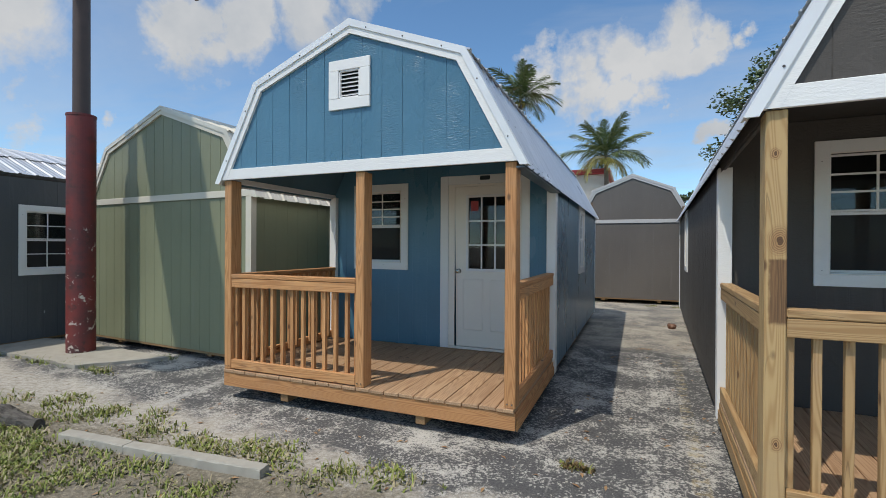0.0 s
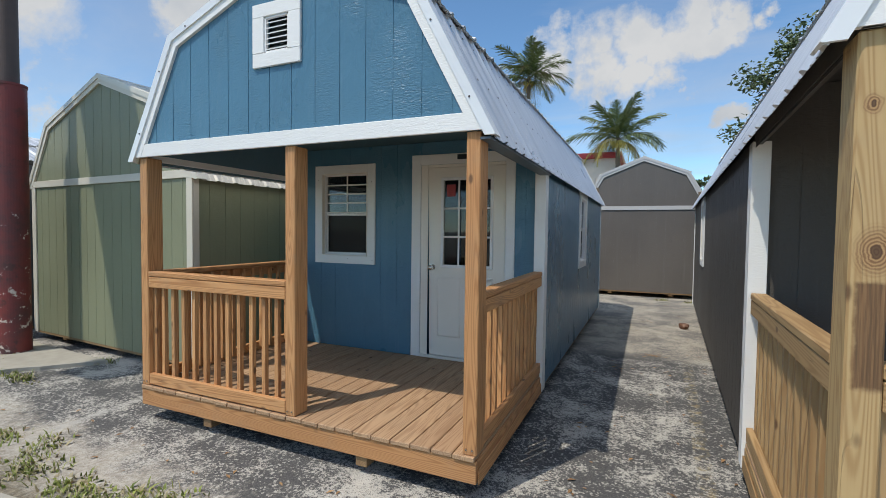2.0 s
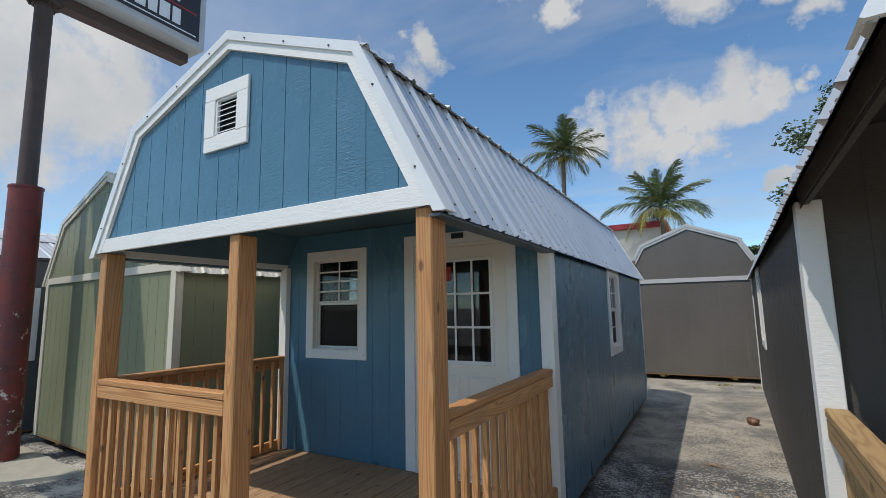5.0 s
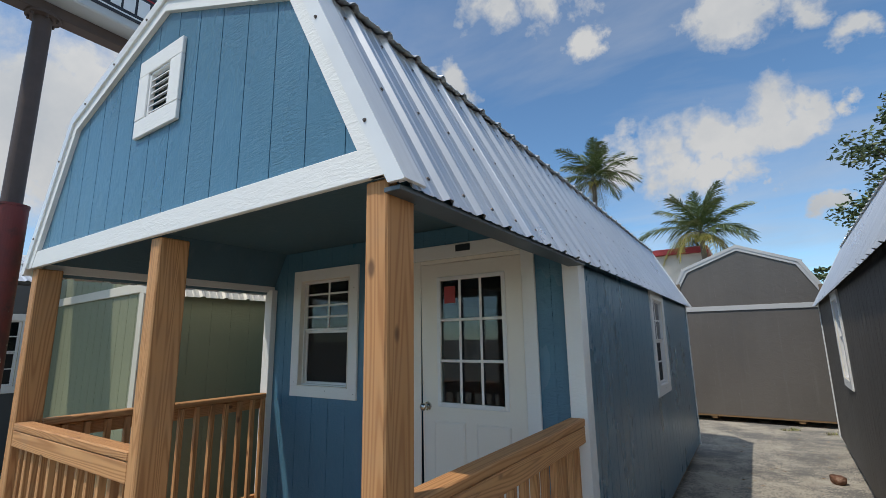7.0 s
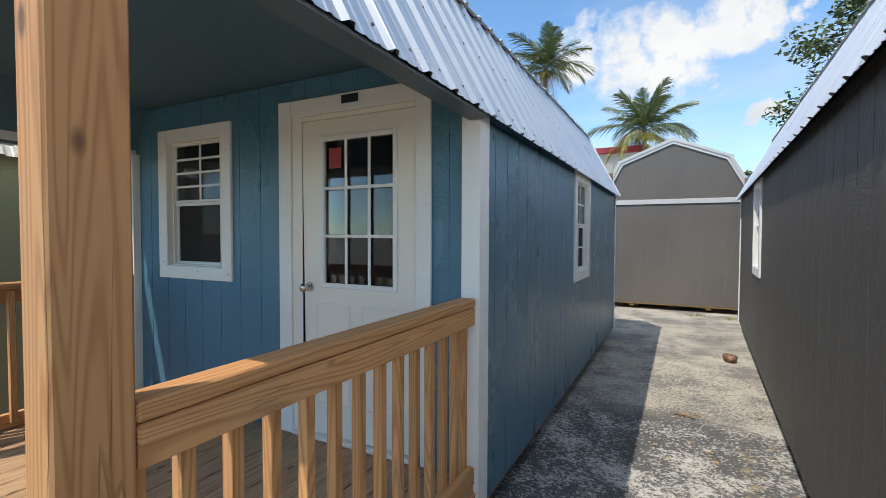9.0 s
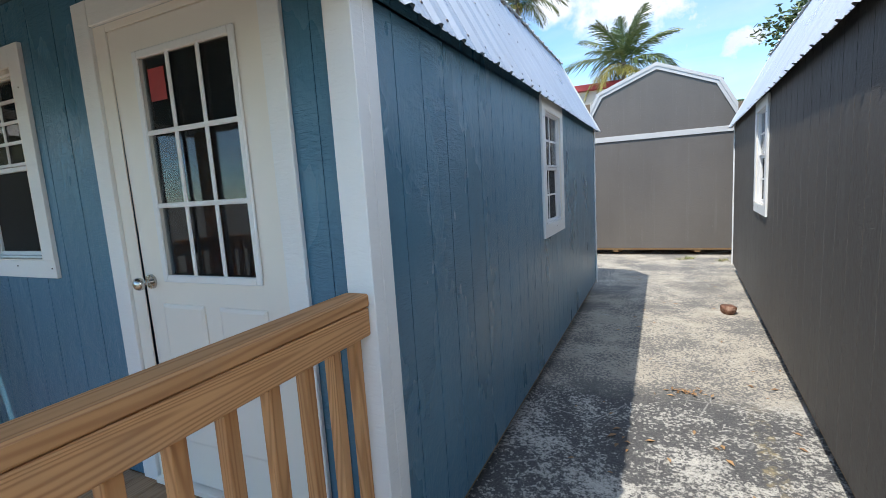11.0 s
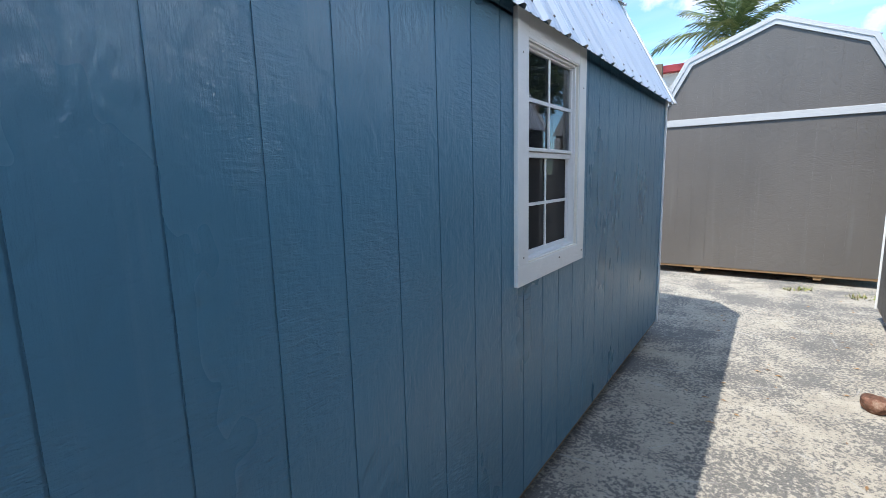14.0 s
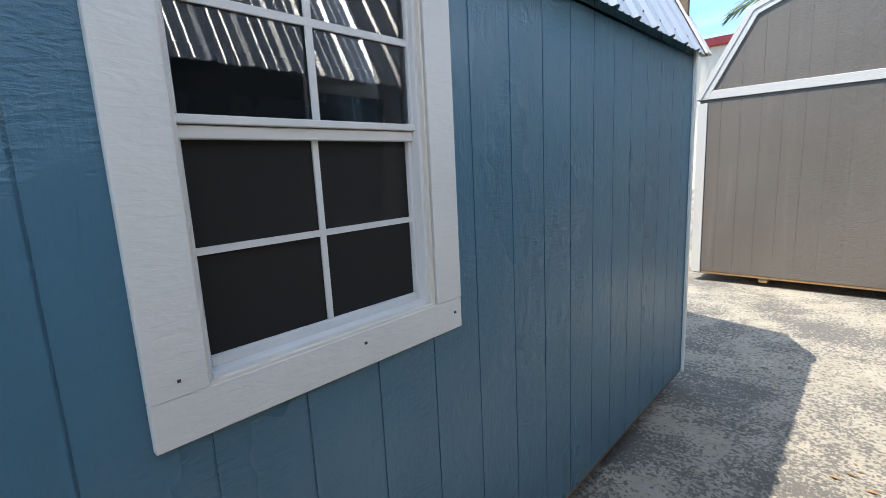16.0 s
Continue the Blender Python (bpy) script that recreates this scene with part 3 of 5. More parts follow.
def barn(name, m, label, W, L, wall, trim, roofmat, flash, zb=0.14, eave=2.19, knee=3.152, ridge=3.574, over=0.075, khalf=1.092, porch=0.0, group="portable buildings", front_holes=(), left_holes=(), right_holes=(), phase=0.0, side_phase=0.0, band=None, detail=True):
    """A portable gambrel-roofed building. Local x runs across the front, y back from the gable, z up from the ground."""
    shed = thing(name, m, label, "shed", group)
    c = W / 2
    prof = [(-over, eave), (c - khalf, knee), (c, ridge), (c + khalf, knee), (W + over, eave)]
    soff = inset(prof, 0.055)
    # gable and front wall
    front = lambda u, d, z: (u, d, z)
    back = lambda u, d, z: (u, L - d, z)
    left = lambda u, d, z: (d, u, z)
    right = lambda u, d, z: (W - d, u, z)
    gable_top = [(0.0, 0.0)] + soff[1:4] + [(W, 0.0)]
    e0 = soff[0][1] + (soff[1][1] - soff[0][1]) * (0 - soff[0][0]) / (soff[1][0] - soff[0][0])
    gable_top[0], gable_top[-1] = (0.0, e0), (W, e0)
    split = 2.32 if porch else (band[1] - 0.02 if band else None)
    vent = ((c - 0.112, c + 0.112, 2.903, 3.155),) if porch else ()
    if porch:
        clad_wall(shed, front, 0.0, W, split, gable_top, wall, vent, phase)
        bm = bmesh.new()
        box(bm, 0.0, W, 0.05, 0.07, split, split + 0.02)
        part("gable_plate", bm, wall, shed)
        slope = (soff[1][1] - soff[0][1]) / (soff[1][0] - soff[0][0])
        sx = (2.575 - e0) / slope
        clad_wall(shed, lambda u, d, z: (u, porch + d, z), 0.0, W, 0.30, [(0.0, e0 - 0.01), (sx, 2.575), (W - sx, 2.575), (W, e0 - 0.01)], wall, front_holes, phase)
    elif band:
        clad_wall(shed, front, 0.0, W, zb, [(0, split), (W, split)], wall, front_holes, phase)
        clad_wall(shed, front, 0.0, W, split + 0.004, gable_top, wall, (), phase)
    else:
        clad_wall(shed, front, 0.0, W, zb, gable_top, wall, front_holes, phase)
    clad_wall(shed, back, 0.0, W, zb, gable_top, wall, (), phase, lining=False)
    s0 = porch if porch else 0.0
    st = [(s0, e0 + 0.05), (L, e0 + 0.05)]
    clad_wall(shed, left, s0 + 0.013, L - 0.013, zb, st, wall, left_holes, side_phase)
    clad_wall(shed, right, s0 + 0.013, L - 0.013, zb, st, wall, right_holes, side_phase)
    # floor inside, and the bare inside of the back
    part("inner_floor", beam(0.03, W - 0.03, s0 + 0.06, L - 0.03, 0.28, 0.30, 0), INSIDE, shed)
    part("inner_back", beam(0.03, W - 0.03, L - 0.06, L - 0.02, 0.30, 2.56, 0), INSIDE, shed)
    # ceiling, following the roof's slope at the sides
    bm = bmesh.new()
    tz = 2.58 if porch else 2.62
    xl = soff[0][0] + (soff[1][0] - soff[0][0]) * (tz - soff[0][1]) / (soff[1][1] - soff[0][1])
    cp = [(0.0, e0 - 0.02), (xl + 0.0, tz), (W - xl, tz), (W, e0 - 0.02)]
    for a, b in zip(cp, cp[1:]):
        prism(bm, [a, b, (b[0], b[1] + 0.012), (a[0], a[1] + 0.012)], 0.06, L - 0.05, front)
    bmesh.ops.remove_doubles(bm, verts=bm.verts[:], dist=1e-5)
    # the ceiling's darker colour carries painted shade
    part("soffit", tidy(bm), SHADEBLUE if wall is BLUE else SHADECHARCOAL, shed, "painted ceiling board")
    # roof sheets
    n = max(1, round(L / 0.9144))
    for k in range(n):
        a, b = -0.03 + (L + 0.06) * k / n, -0.03 + (L + 0.06) * (k + 1) / n + (0.012 if k < n - 1 else 0.0)
        lip = 0.05 / math.hypot(khalf, ridge - knee)
        over_l = (prof[1][0] + (prof[1][0] - c) * lip, knee - (ridge - knee) * lip)
        over_r = (2 * c - over_l[0], over_l[1])
        for q, (p0, p1) in enumerate(((prof[1], prof[0]), (prof[2], over_l), (prof[2], over_r), (prof[3], prof[4]))):
            part("roof_sheet", ribbed(a, b, p0, p1, 0.002 * (k % 2) + (0.010 if q in (1, 2) else 0.0)), roofmat, shed)
    rc = bmesh.new()
    prism(rc, [(c - 0.12, ridge - 0.020), (c, ridge + 0.030), (c + 0.12, ridge - 0.020), (c + 0.12, ridge - 0.026), (c, ridge + 0.024), (c - 0.12, ridge - 0.026)], -0.035, L + 0.035, front)
    part("ridge_cap", tidy(rc), flash, shed)
    # rake boards and flashing at both gables
    inner, mid_, outer = inset(prof, 0.092), inset(prof, 0.034), inset(prof, -0.012)
    for y0, y1, y2 in ((-0.024, 0.0, -0.036), (L + 0.024, L, L + 0.036)):
        for k in range(4):
            bm = bmesh.new()
            prism(bm, [mid_[k], mid_[k + 1], inner[k + 1], inner[k]], y0, y1, front)
            part("rake_board", cut_below(tidy(bm), eave + (0.042 if porch else 0.02)), trim, shed)
            bm = bmesh.new()
            prism(bm, [outer[k], outer[k + 1], mid_[k + 1], mid_[k]], y2, y2 * 0.6 + y1 * 0.4, front)
            o2 = inset(prof, -0.024)
            prism(bm, [o2[k], o2[k + 1], outer[k + 1], outer[k]], y2, y1 + (0.075 if y1 == 0 else -0.075), front)
            part("rake_flashing", cut_below(tidy(bm), eave + 0.008), flash, shed)
            if detail and y1 == 0:
                (xa, za), (xb, zb_) = prof[k], prof[k + 1]
                ln = math.hypot(xb - xa, zb_ - za)
                cnt = max(2, round(ln / 0.45))
                for q in range(cnt):
                    f = (q + 0.5) / cnt
                    mx, mz = (mid_[k][0] * 0.55 + outer[k][0] * 0.45), (mid_[k][1] * 0.55 + outer[k][1] * 0.45)
                    nx_, nz_ = (mid_[k + 1][0] * 0.55 + outer[k + 1][0] * 0.45), (mid_[k + 1][1] * 0.55 + outer[k + 1][1] * 0.45)
                    sc = part("screw", tube(bmesh.new(), 0, 0, 0, 0.006, 0.007, 0.005, 8), SCREW, shed)
                    sc.matrix_local = pose(mx + (nx_ - mx) * f, y2, mz + (nz_ - mz) * f, 90)
    if porch or band:
        b0, b1 = (2.232, 2.338) if porch else band
        part("gable_band", beam(0.0, W, -0.022, 0.0, b0, b1), trim, shed)
    # corner boards
    ct = e0 + 0.02
    for x0, x1 in ((-0.018, 0.085), (W - 0.085, W + 0.018)):
        part("corner_board", beam(x0, x1, s0 - (0.062 if porch else 0.020), s0 - 0.001, zb - 0.02, ct), trim, shed)
        part("corner_board", beam(x0, x1, L + 0.001, L + 0.020, zb - 0.02, ct), trim, shed)
    for x0, x1 in ((-0.018, -0.001), (W + 0.001, W + 0.018)):
        part("corner_board", beam(x0, x1, s0 - 0.001, s0 + 0.066, zb - 0.02, ct), trim, shed)
        if detail:
            part("corner_board", beam(x0, x1, L - 0.012, L + 0.001, zb - 0.02, ct), trim, shed)
    # skids and blocks
    for x in (0.72, W - 0.87):
        part("skid", beam(x, x + 0.09, 0.02, L - 0.02, 0.055, zb - 0.004 + 0.02, 0.004), SKID, shed)
        for y in (0.5, L / 2, L - 0.5):
            part("block", beam(x - 0.05, x + 0.14, y - 0.1, y + 0.1, -0.02, 0.056, 0.004), SKID, shed)
    part("floor_rim", beam(0.012, W - 0.012, s0 + 0.012 if porch else 0.006, L - 0.006, zb - 0.035, zb + 0.10, 0.003), SKID, shed, "bare timber floor frame")
    return shed, prof, e0


def rail_run(shed, axis, a, b, c, out, count, top=1.275, deck=0.30, wood=PINE):
    """A railing from a to b along an axis at the line c; out: +1 or -1, the outer side."""
    def bar(name, u0, u1, v0, v1, z0, z1, mat, bevel=0.004):
        if axis == "x":
            bm = beam(u0, u1, c + v0 * out, c + v1 * out, z0, z1, bevel)
        else:
            bm = beam(c + v0 * out, c + v1 * out, u0, u1, z0, z1, bevel)
        return part(name, bm, mat, shed)
    g, upright = wood[axis], wood["z"]
    bar("rail_cap", a, b, -0.086, 0.003, top - 0.042, top, g, 0.006)
    bar("top_rail", a + 0.002, b - 0.002, -0.038, 0.0, top - 0.135, top - 0.045, g)
    bar("bottom_rail", a + 0.002, b - 0.002, -0.038, 0.0, deck + 0.012, deck + 0.105, g)
    bar("rail_nailer", a + 0.001, a + 0.04, -0.076, -0.041, deck + 0.004, top - 0.045, upright)
    bar("rail_nailer", b - 0.04, b - 0.001, -0.076, -0.041, deck + 0.004, top - 0.045, upright)
    for k in range(count):
        u = a + (b - a) * (k + 1) / (count + 1)
        wob = random.uniform(-0.004, 0.004)
        bar("baluster", u - 0.018 + wob, u + 0.018 + wob, -0.075, -0.0385, deck + 0.04 + random.uniform(-0.01, 0.01), top - 0.05, upright, 0.002)


POST_DEPTH = 0.142


def porch_deck(shed, W, D, rails, posts, zt=0.30, wood=PINE):
    n = 21
    for k in range(n):
        a, b = 0.004 + (W - 0.008) * k / n, 0.004 + (W - 0.008) * (k + 1) / n - 0.006
        e = random.uniform(-0.004, 0.004)
        part("deck_board", beam(a, b, -0.012 + e, D - 0.003, zt - 0.030, zt + random.uniform(-0.0012, 0.0012), 0.004), DECK, shed)
    part("deck_rim", beam(0.0, W, 0.0, 0.038, 0.130, zt - 0.031, 0.004), wood["x"], shed)
    for x0, x1 in ((0.0, 0.038), (W - 0.038, W)):
        part("deck_rim", beam(x0, x1, 0.039, D - 0.022, 0.150, zt - 0.031, 0.004), wood["y"], shed)
    for x0, x1 in ((-0.010, -0.001), (W + 0.001, W + 0.010)):
        part("deck_skirt", beam(x0, x1, 0.03, D - 0.022, 0.118, 0.215, 0.003), wood["y"], shed)
    for x in (0.5, 1.2, 1.9, 2.6):
        part("joist", beam(x, x + 0.038, 0.04, D, 0.13, zt - 0.032, 0), SKID, shed)
    for x in posts:
        part("post", beam(x, x + 0.09, 0.002, POST_DEPTH - 0.001, zt + 0.001, 2.231, 0.006), KNOTTY if wood is NEWPINE and x == 0.0 else wood["z"], shed)
        for dx in (0.025, 0.064):
            sc = part("bolt", tube(bmesh.new(), 0, 0, 0, 0.008, 0.008, 0.006, 8), CHROME, shed)
            sc.matrix_local = pose(x + dx, 0.002, zt + 0.035, 90)
    for r in rails:
        rail_run(shed, *r, wood=wood)


# ---- ground ----
def smooth(a, b, v):
    t = max(0.0, min(1.0, (v - a) / (b - a)))
    return t * t * (3 - 2 * t)


def ground_height(x, y):
    return 0.0


def ground_material():
    m = Mat("lot surface", 0.92)
    p = m.n.new("ShaderNodeSeparateXYZ")
    m.l.new(m.vec, p.inputs[0])
    X, Y = p.outputs[0], p.outputs[1]
    wob = m.math("MULTIPLY", m.math("SUBTRACT", m.noise(0.9, 5, 0.6), 0.5), 1.6)
    wob2 = m.math("MULTIPLY", m.math("SUBTRACT", m.noise(3.5, 5, 0.6), 0.5), 0.5)
    # worn asphalt: dark binder with pale aggregate and bleached flakes showing through
    patch = m.noise(0.75, 6, 0.66)
    mottle = m.noise(2.6, 6, 0.7)
    fine = m.noise(95, 4, 0.7)
    grit = m.voronoi(110)
    wear = m.math("ADD", m.math("MULTIPLY", m.math("SUBTRACT", patch, 0.5), 0.55), m.math("MULTIPLY", m.math("SUBTRACT", mottle, 0.5), 0.5))
    chip_n = m.n.new("ShaderNodeTexVoronoi")
    chip_n.inputs["Scale"].default_value = 62
    m.l.new(m.mix(0.012, m.vec, m.n.new("ShaderNodeTexNoise").outputs["Color"]), chip_n.inputs["Vector"])
    chip = m.n.new("ShaderNodeSeparateColor")
    m.l.new(chip_n.outputs["Color"], chip.inputs[0])
    far = m.step(m.math("ADD", Y, m.math("ADD", m.math("MULTIPLY", wob, 0.55), m.math("MULTIPLY", wob2, 0.8))), 7.3, 7.75)
    wear = m.math("SUBTRACT", wear, 0.02)
    n_a = m.noise(23, 10, 0.80)
    n_b = m.noise(48, 7, 0.78)
    flake = m.step(m.math("ADD", n_a, wear), 0.515, 0.555)
    specks = m.step(m.math("ADD", n_b, m.math("MULTIPLY", wear, 0.7)), 0.535, 0.575)
    pits = m.math("SUBTRACT", 1.0, m.step(m.math("ADD", m.noise(62, 6, 0.8), m.math("MULTIPLY", wear, 0.35)), 0.43, 0.475))
    chips = m.step(m.math("ADD", chip.outputs[0], m.math("MULTIPLY", wear, 2.2)), 0.70, 0.74)
    dark = m.ramp(fine, [(0.3, (0.050, 0.050, 0.051)), (0.7, (0.150, 0.146, 0.139))])
    pale = m.ramp(m.math("ADD", m.math("MULTIPLY", fine, 0.6), m.math("MULTIPLY", mottle, 0.4)), [(0.3, (0.36, 0.342, 0.305)), (0.55, (0.55, 0.522, 0.46)), (0.75, (0.68, 0.645, 0.57))])
    c = m.mix(m.math("MULTIPLY", m.math("MAXIMUM", m.math("MAXIMUM", m.math("MULTIPLY", specks, 0.75), m.math("MULTIPLY", chips, 0.85)), flake), 0.95), dark, pale)
    c = m.mix(m.math("MULTIPLY", pits, 0.8), c, (0.06, 0.059, 0.057))
    # bleached slab further back, its dark aggregate laid bare in patches
    bare = m.math("ADD", m.noise(40, 8, 0.82), m.math("MULTIPLY", m.math("SUBTRACT", m.noise(1.25, 6, 0.68), 0.5), 0.75))
    bare = m.step(m.math("ADD", bare, m.math("MULTIPLY", m.math("SUBTRACT", chip.outputs[1], 0.5), 0.12)), 0.475, 0.53)
    slab = m.ramp(m.noise(4.5, 8, 0.75), [(0.3, (0.33, 0.292, 0.235)), (0.55, (0.44, 0.395, 0.32)), (0.75, (0.53, 0.48, 0.395))])
    slab = m.mix(m.math("MULTIPLY", bare, 0.88), slab, m.ramp(fine, [(0.35, (0.07, 0.069, 0.067)), (0.7, (0.20, 0.195, 0.185))]))
    c = m.mix(far, c, slab)
    crk = m.math("SUBTRACT", 1.0, m.step(m.voronoi(2.7, m.scaled(1, 1, 1), "DISTANCE_TO_EDGE"), 0.0, 0.022))
    crk = m.math("MULTIPLY", crk, m.math("MULTIPLY", m.step(m.noise(1.9, 3), 0.5, 0.62), m.step(n_b, 0.42, 0.5)))
    c = m.mix(m.math("MULTIPLY", crk, 0.75), c, (0.44, 0.42, 0.38))
    # sand washed over the asphalt in front of the porch
    sy = m.math("ADD", Y, m.math("ADD", m.math("ADD", wob, wob2), m.math("MULTIPLY", X, 0.10)))
    sand_f = m.math("MULTIPLY", m.math("SUBTRACT", 1.0, m.step(m.math("ADD", sy, m.math("MULTIPLY", m.math("SUBTRACT", n_a, 0.5), 1.4)), 2.3, 2.65)), m.step(m.math("ADD", X, wob), -9.0, -8.0))
    sand = m.ramp(m.noise(16, 8, 0.75), [(0.32, (0.24, 0.205, 0.155)), (0.52, (0.46, 0.42, 0.355)), (0.7, (0.60, 0.56, 0.49))])
    sand = m.mix(m.math("MULTIPLY", m.step(n_b, 0.55, 0.6), 0.55), sand, (0.15, 0.13, 0.105))
    c = m.mix(m.math("MULTIPLY", sand_f, 0.92), c, sand)
    # soil and thatch under the grass
    gy = m.math("ADD", Y, wob2)
    soil_f = m.math("MULTIPLY", m.math("SUBTRACT", 1.0, m.step(m.math("ADD", gy, m.math("MULTIPLY", m.math("SUBTRACT", n_a, 0.5), 1.2)), 2.2, 2.6)), m.math("SUBTRACT", 1.0, m.step(m.math("ADD", X, wob2), -1.6, -0.6)))
    soil = m.ramp(m.noise(26, 8, 0.78), [(0.36, (0.05, 0.042, 0.026)), (0.5, (0.15, 0.125, 0.08)), (0.66, (0.34, 0.29, 0.20))])
    c = m.mix(m.math("MULTIPLY", soil_f, 0.85), c, soil)
    # worn yellow paint line
    ln = m.math("ABSOLUTE", m.math("SUBTRACT", m.math("SUBTRACT", X, 0.40), m.math("MULTIPLY", m.math("SUBTRACT", Y, 4.0), 0.03)))
    paint = m.math("MULTIPLY", m.math("SUBTRACT", 1.0, m.step(ln, 0.045, 0.065)), m.math("MULTIPLY", m.step(Y, 2.4, 2.6), m.math("SUBTRACT", 1.0, m.step(Y, 7.0, 7.6))))
    paint = m.math("MULTIPLY", paint, m.step(m.noise(11, 6, 0.7), 0.46, 0.66))
    c = m.mix(m.math("MULTIPLY", paint, 0.6), c, (0.42, 0.33, 0.16))
    # worn white bay line beside the porch
    wl = m.math("ABSOLUTE", m.math("ADD", m.math("ADD", X, 4.38), m.math("MULTIPLY", m.math("SUBTRACT", Y, 3.3), 0.12)))
    wp = m.math("MULTIPLY", m.math("SUBTRACT", 1.0, m.step(wl, 0.04, 0.06)), m.math("MULTIPLY", m.step(Y, 2.6, 2.9), m.math("SUBTRACT", 1.0, m.step(Y, 4.6, 5.0))))
    wp = m.math("MULTIPLY", wp, m.step(m.noise(12, 6, 0.7), 0.35, 0.6))
    c = m.mix(m.math("MULTIPLY", wp, 0.7), c, (0.45, 0.43, 0.39))
    hgt = m.math("ADD", m.math("MULTIPLY", grit, 0.5), m.math("ADD", n_b, m.math("MULTIPLY", n_a, 0.6)))
    nrm = m.bump(hgt, 0.7, 0.009)
    return m.done(c, nrm)


bm = bmesh.new()
xs = [-1500, -200, -40] + [-14 + 0.7 * k for k in range(33)] + [40, 200, 1500]
ys = [-1500, -200, -30] + [-6 + 0.7 * k for k in range(40)] + [60, 200, 1500]
gv = [[bm.verts.new((x, y, ground_height(x, y))) for y in ys] for x in xs]
for i in range(len(xs) - 1):
    for j in range(len(ys) - 1):
        bm.faces.new((gv[i][j], gv[i + 1][j], gv[i + 1][j + 1], gv[i][j + 1]))
tagged(part("ground", bm, ground_material()), "worn grey asphalt lot with sandy patches", "ground", kind="structure")

# ---- blue building with porch ----
BW, BL, BP = 3.05, 7.315, 1.858
BX, BY = -3.94, 3.342
blue, bprof, be0 = barn("barn_shed", pose(BX, BY, 0), "blue portable barn cabin with white trim and timber porch", BW, BL, BLUE, WHITE, METAL, FLASH,
                        zb=0.15, porch=BP, phase=0.022, side_phase=8.45 - BY,
                        front_holes=((0.45, 1.07, 1.348, 2.29), (1.82, 2.665, 0.28, 2.31)),
                        right_holes=((4.29, 4.92, 1.224, 2.14),))
porch_deck(blue, BW, BP, [("x", 0.091, 1.582, 0.004, -1, 11), ("y", POST_DEPTH + 0.001, BP - 0.063, 0.004, -1, 12), ("y", POST_DEPTH + 0.001, BP - 0.063, BW - 0.004, 1, 12)], (0.0, 1.583, BW - 0.09))
for x0, x1 in ((0.0, 0.038), (BW - 0.038, BW)):
    part("eave_header", beam(x0, x1, 0.05, BP, 2.215, 2.31), WHITE if x0 == 0 else BLUE, blue)
part("eave_soffit", beam(BW + 0.002, BW + 0.064, -0.015, POST_DEPTH + 0.004, 2.178, 2.192, 0), EAVEGREY, blue)
part("eave_soffit", beam(BW - 0.040, BW + 0.064, POST_DEPTH + 0.004, BP - 0.064, 2.178, 2.192, 0), EAVEGREY, blue)
# rows_top=4: extra upper muntins stand in for bars reflected in the glass
window(blue, lambda u, d, z: (u, BP + d, z), 0.352, 1.172, 1.262, 2.386, rows_top=4, bars_low=False, label="white window with extra muntins copying reflected bars", deep=0.032)
window(blue, lambda u, d, z: (BW - d, u, z), 4.200, 5.008, 1.138, 2.232)


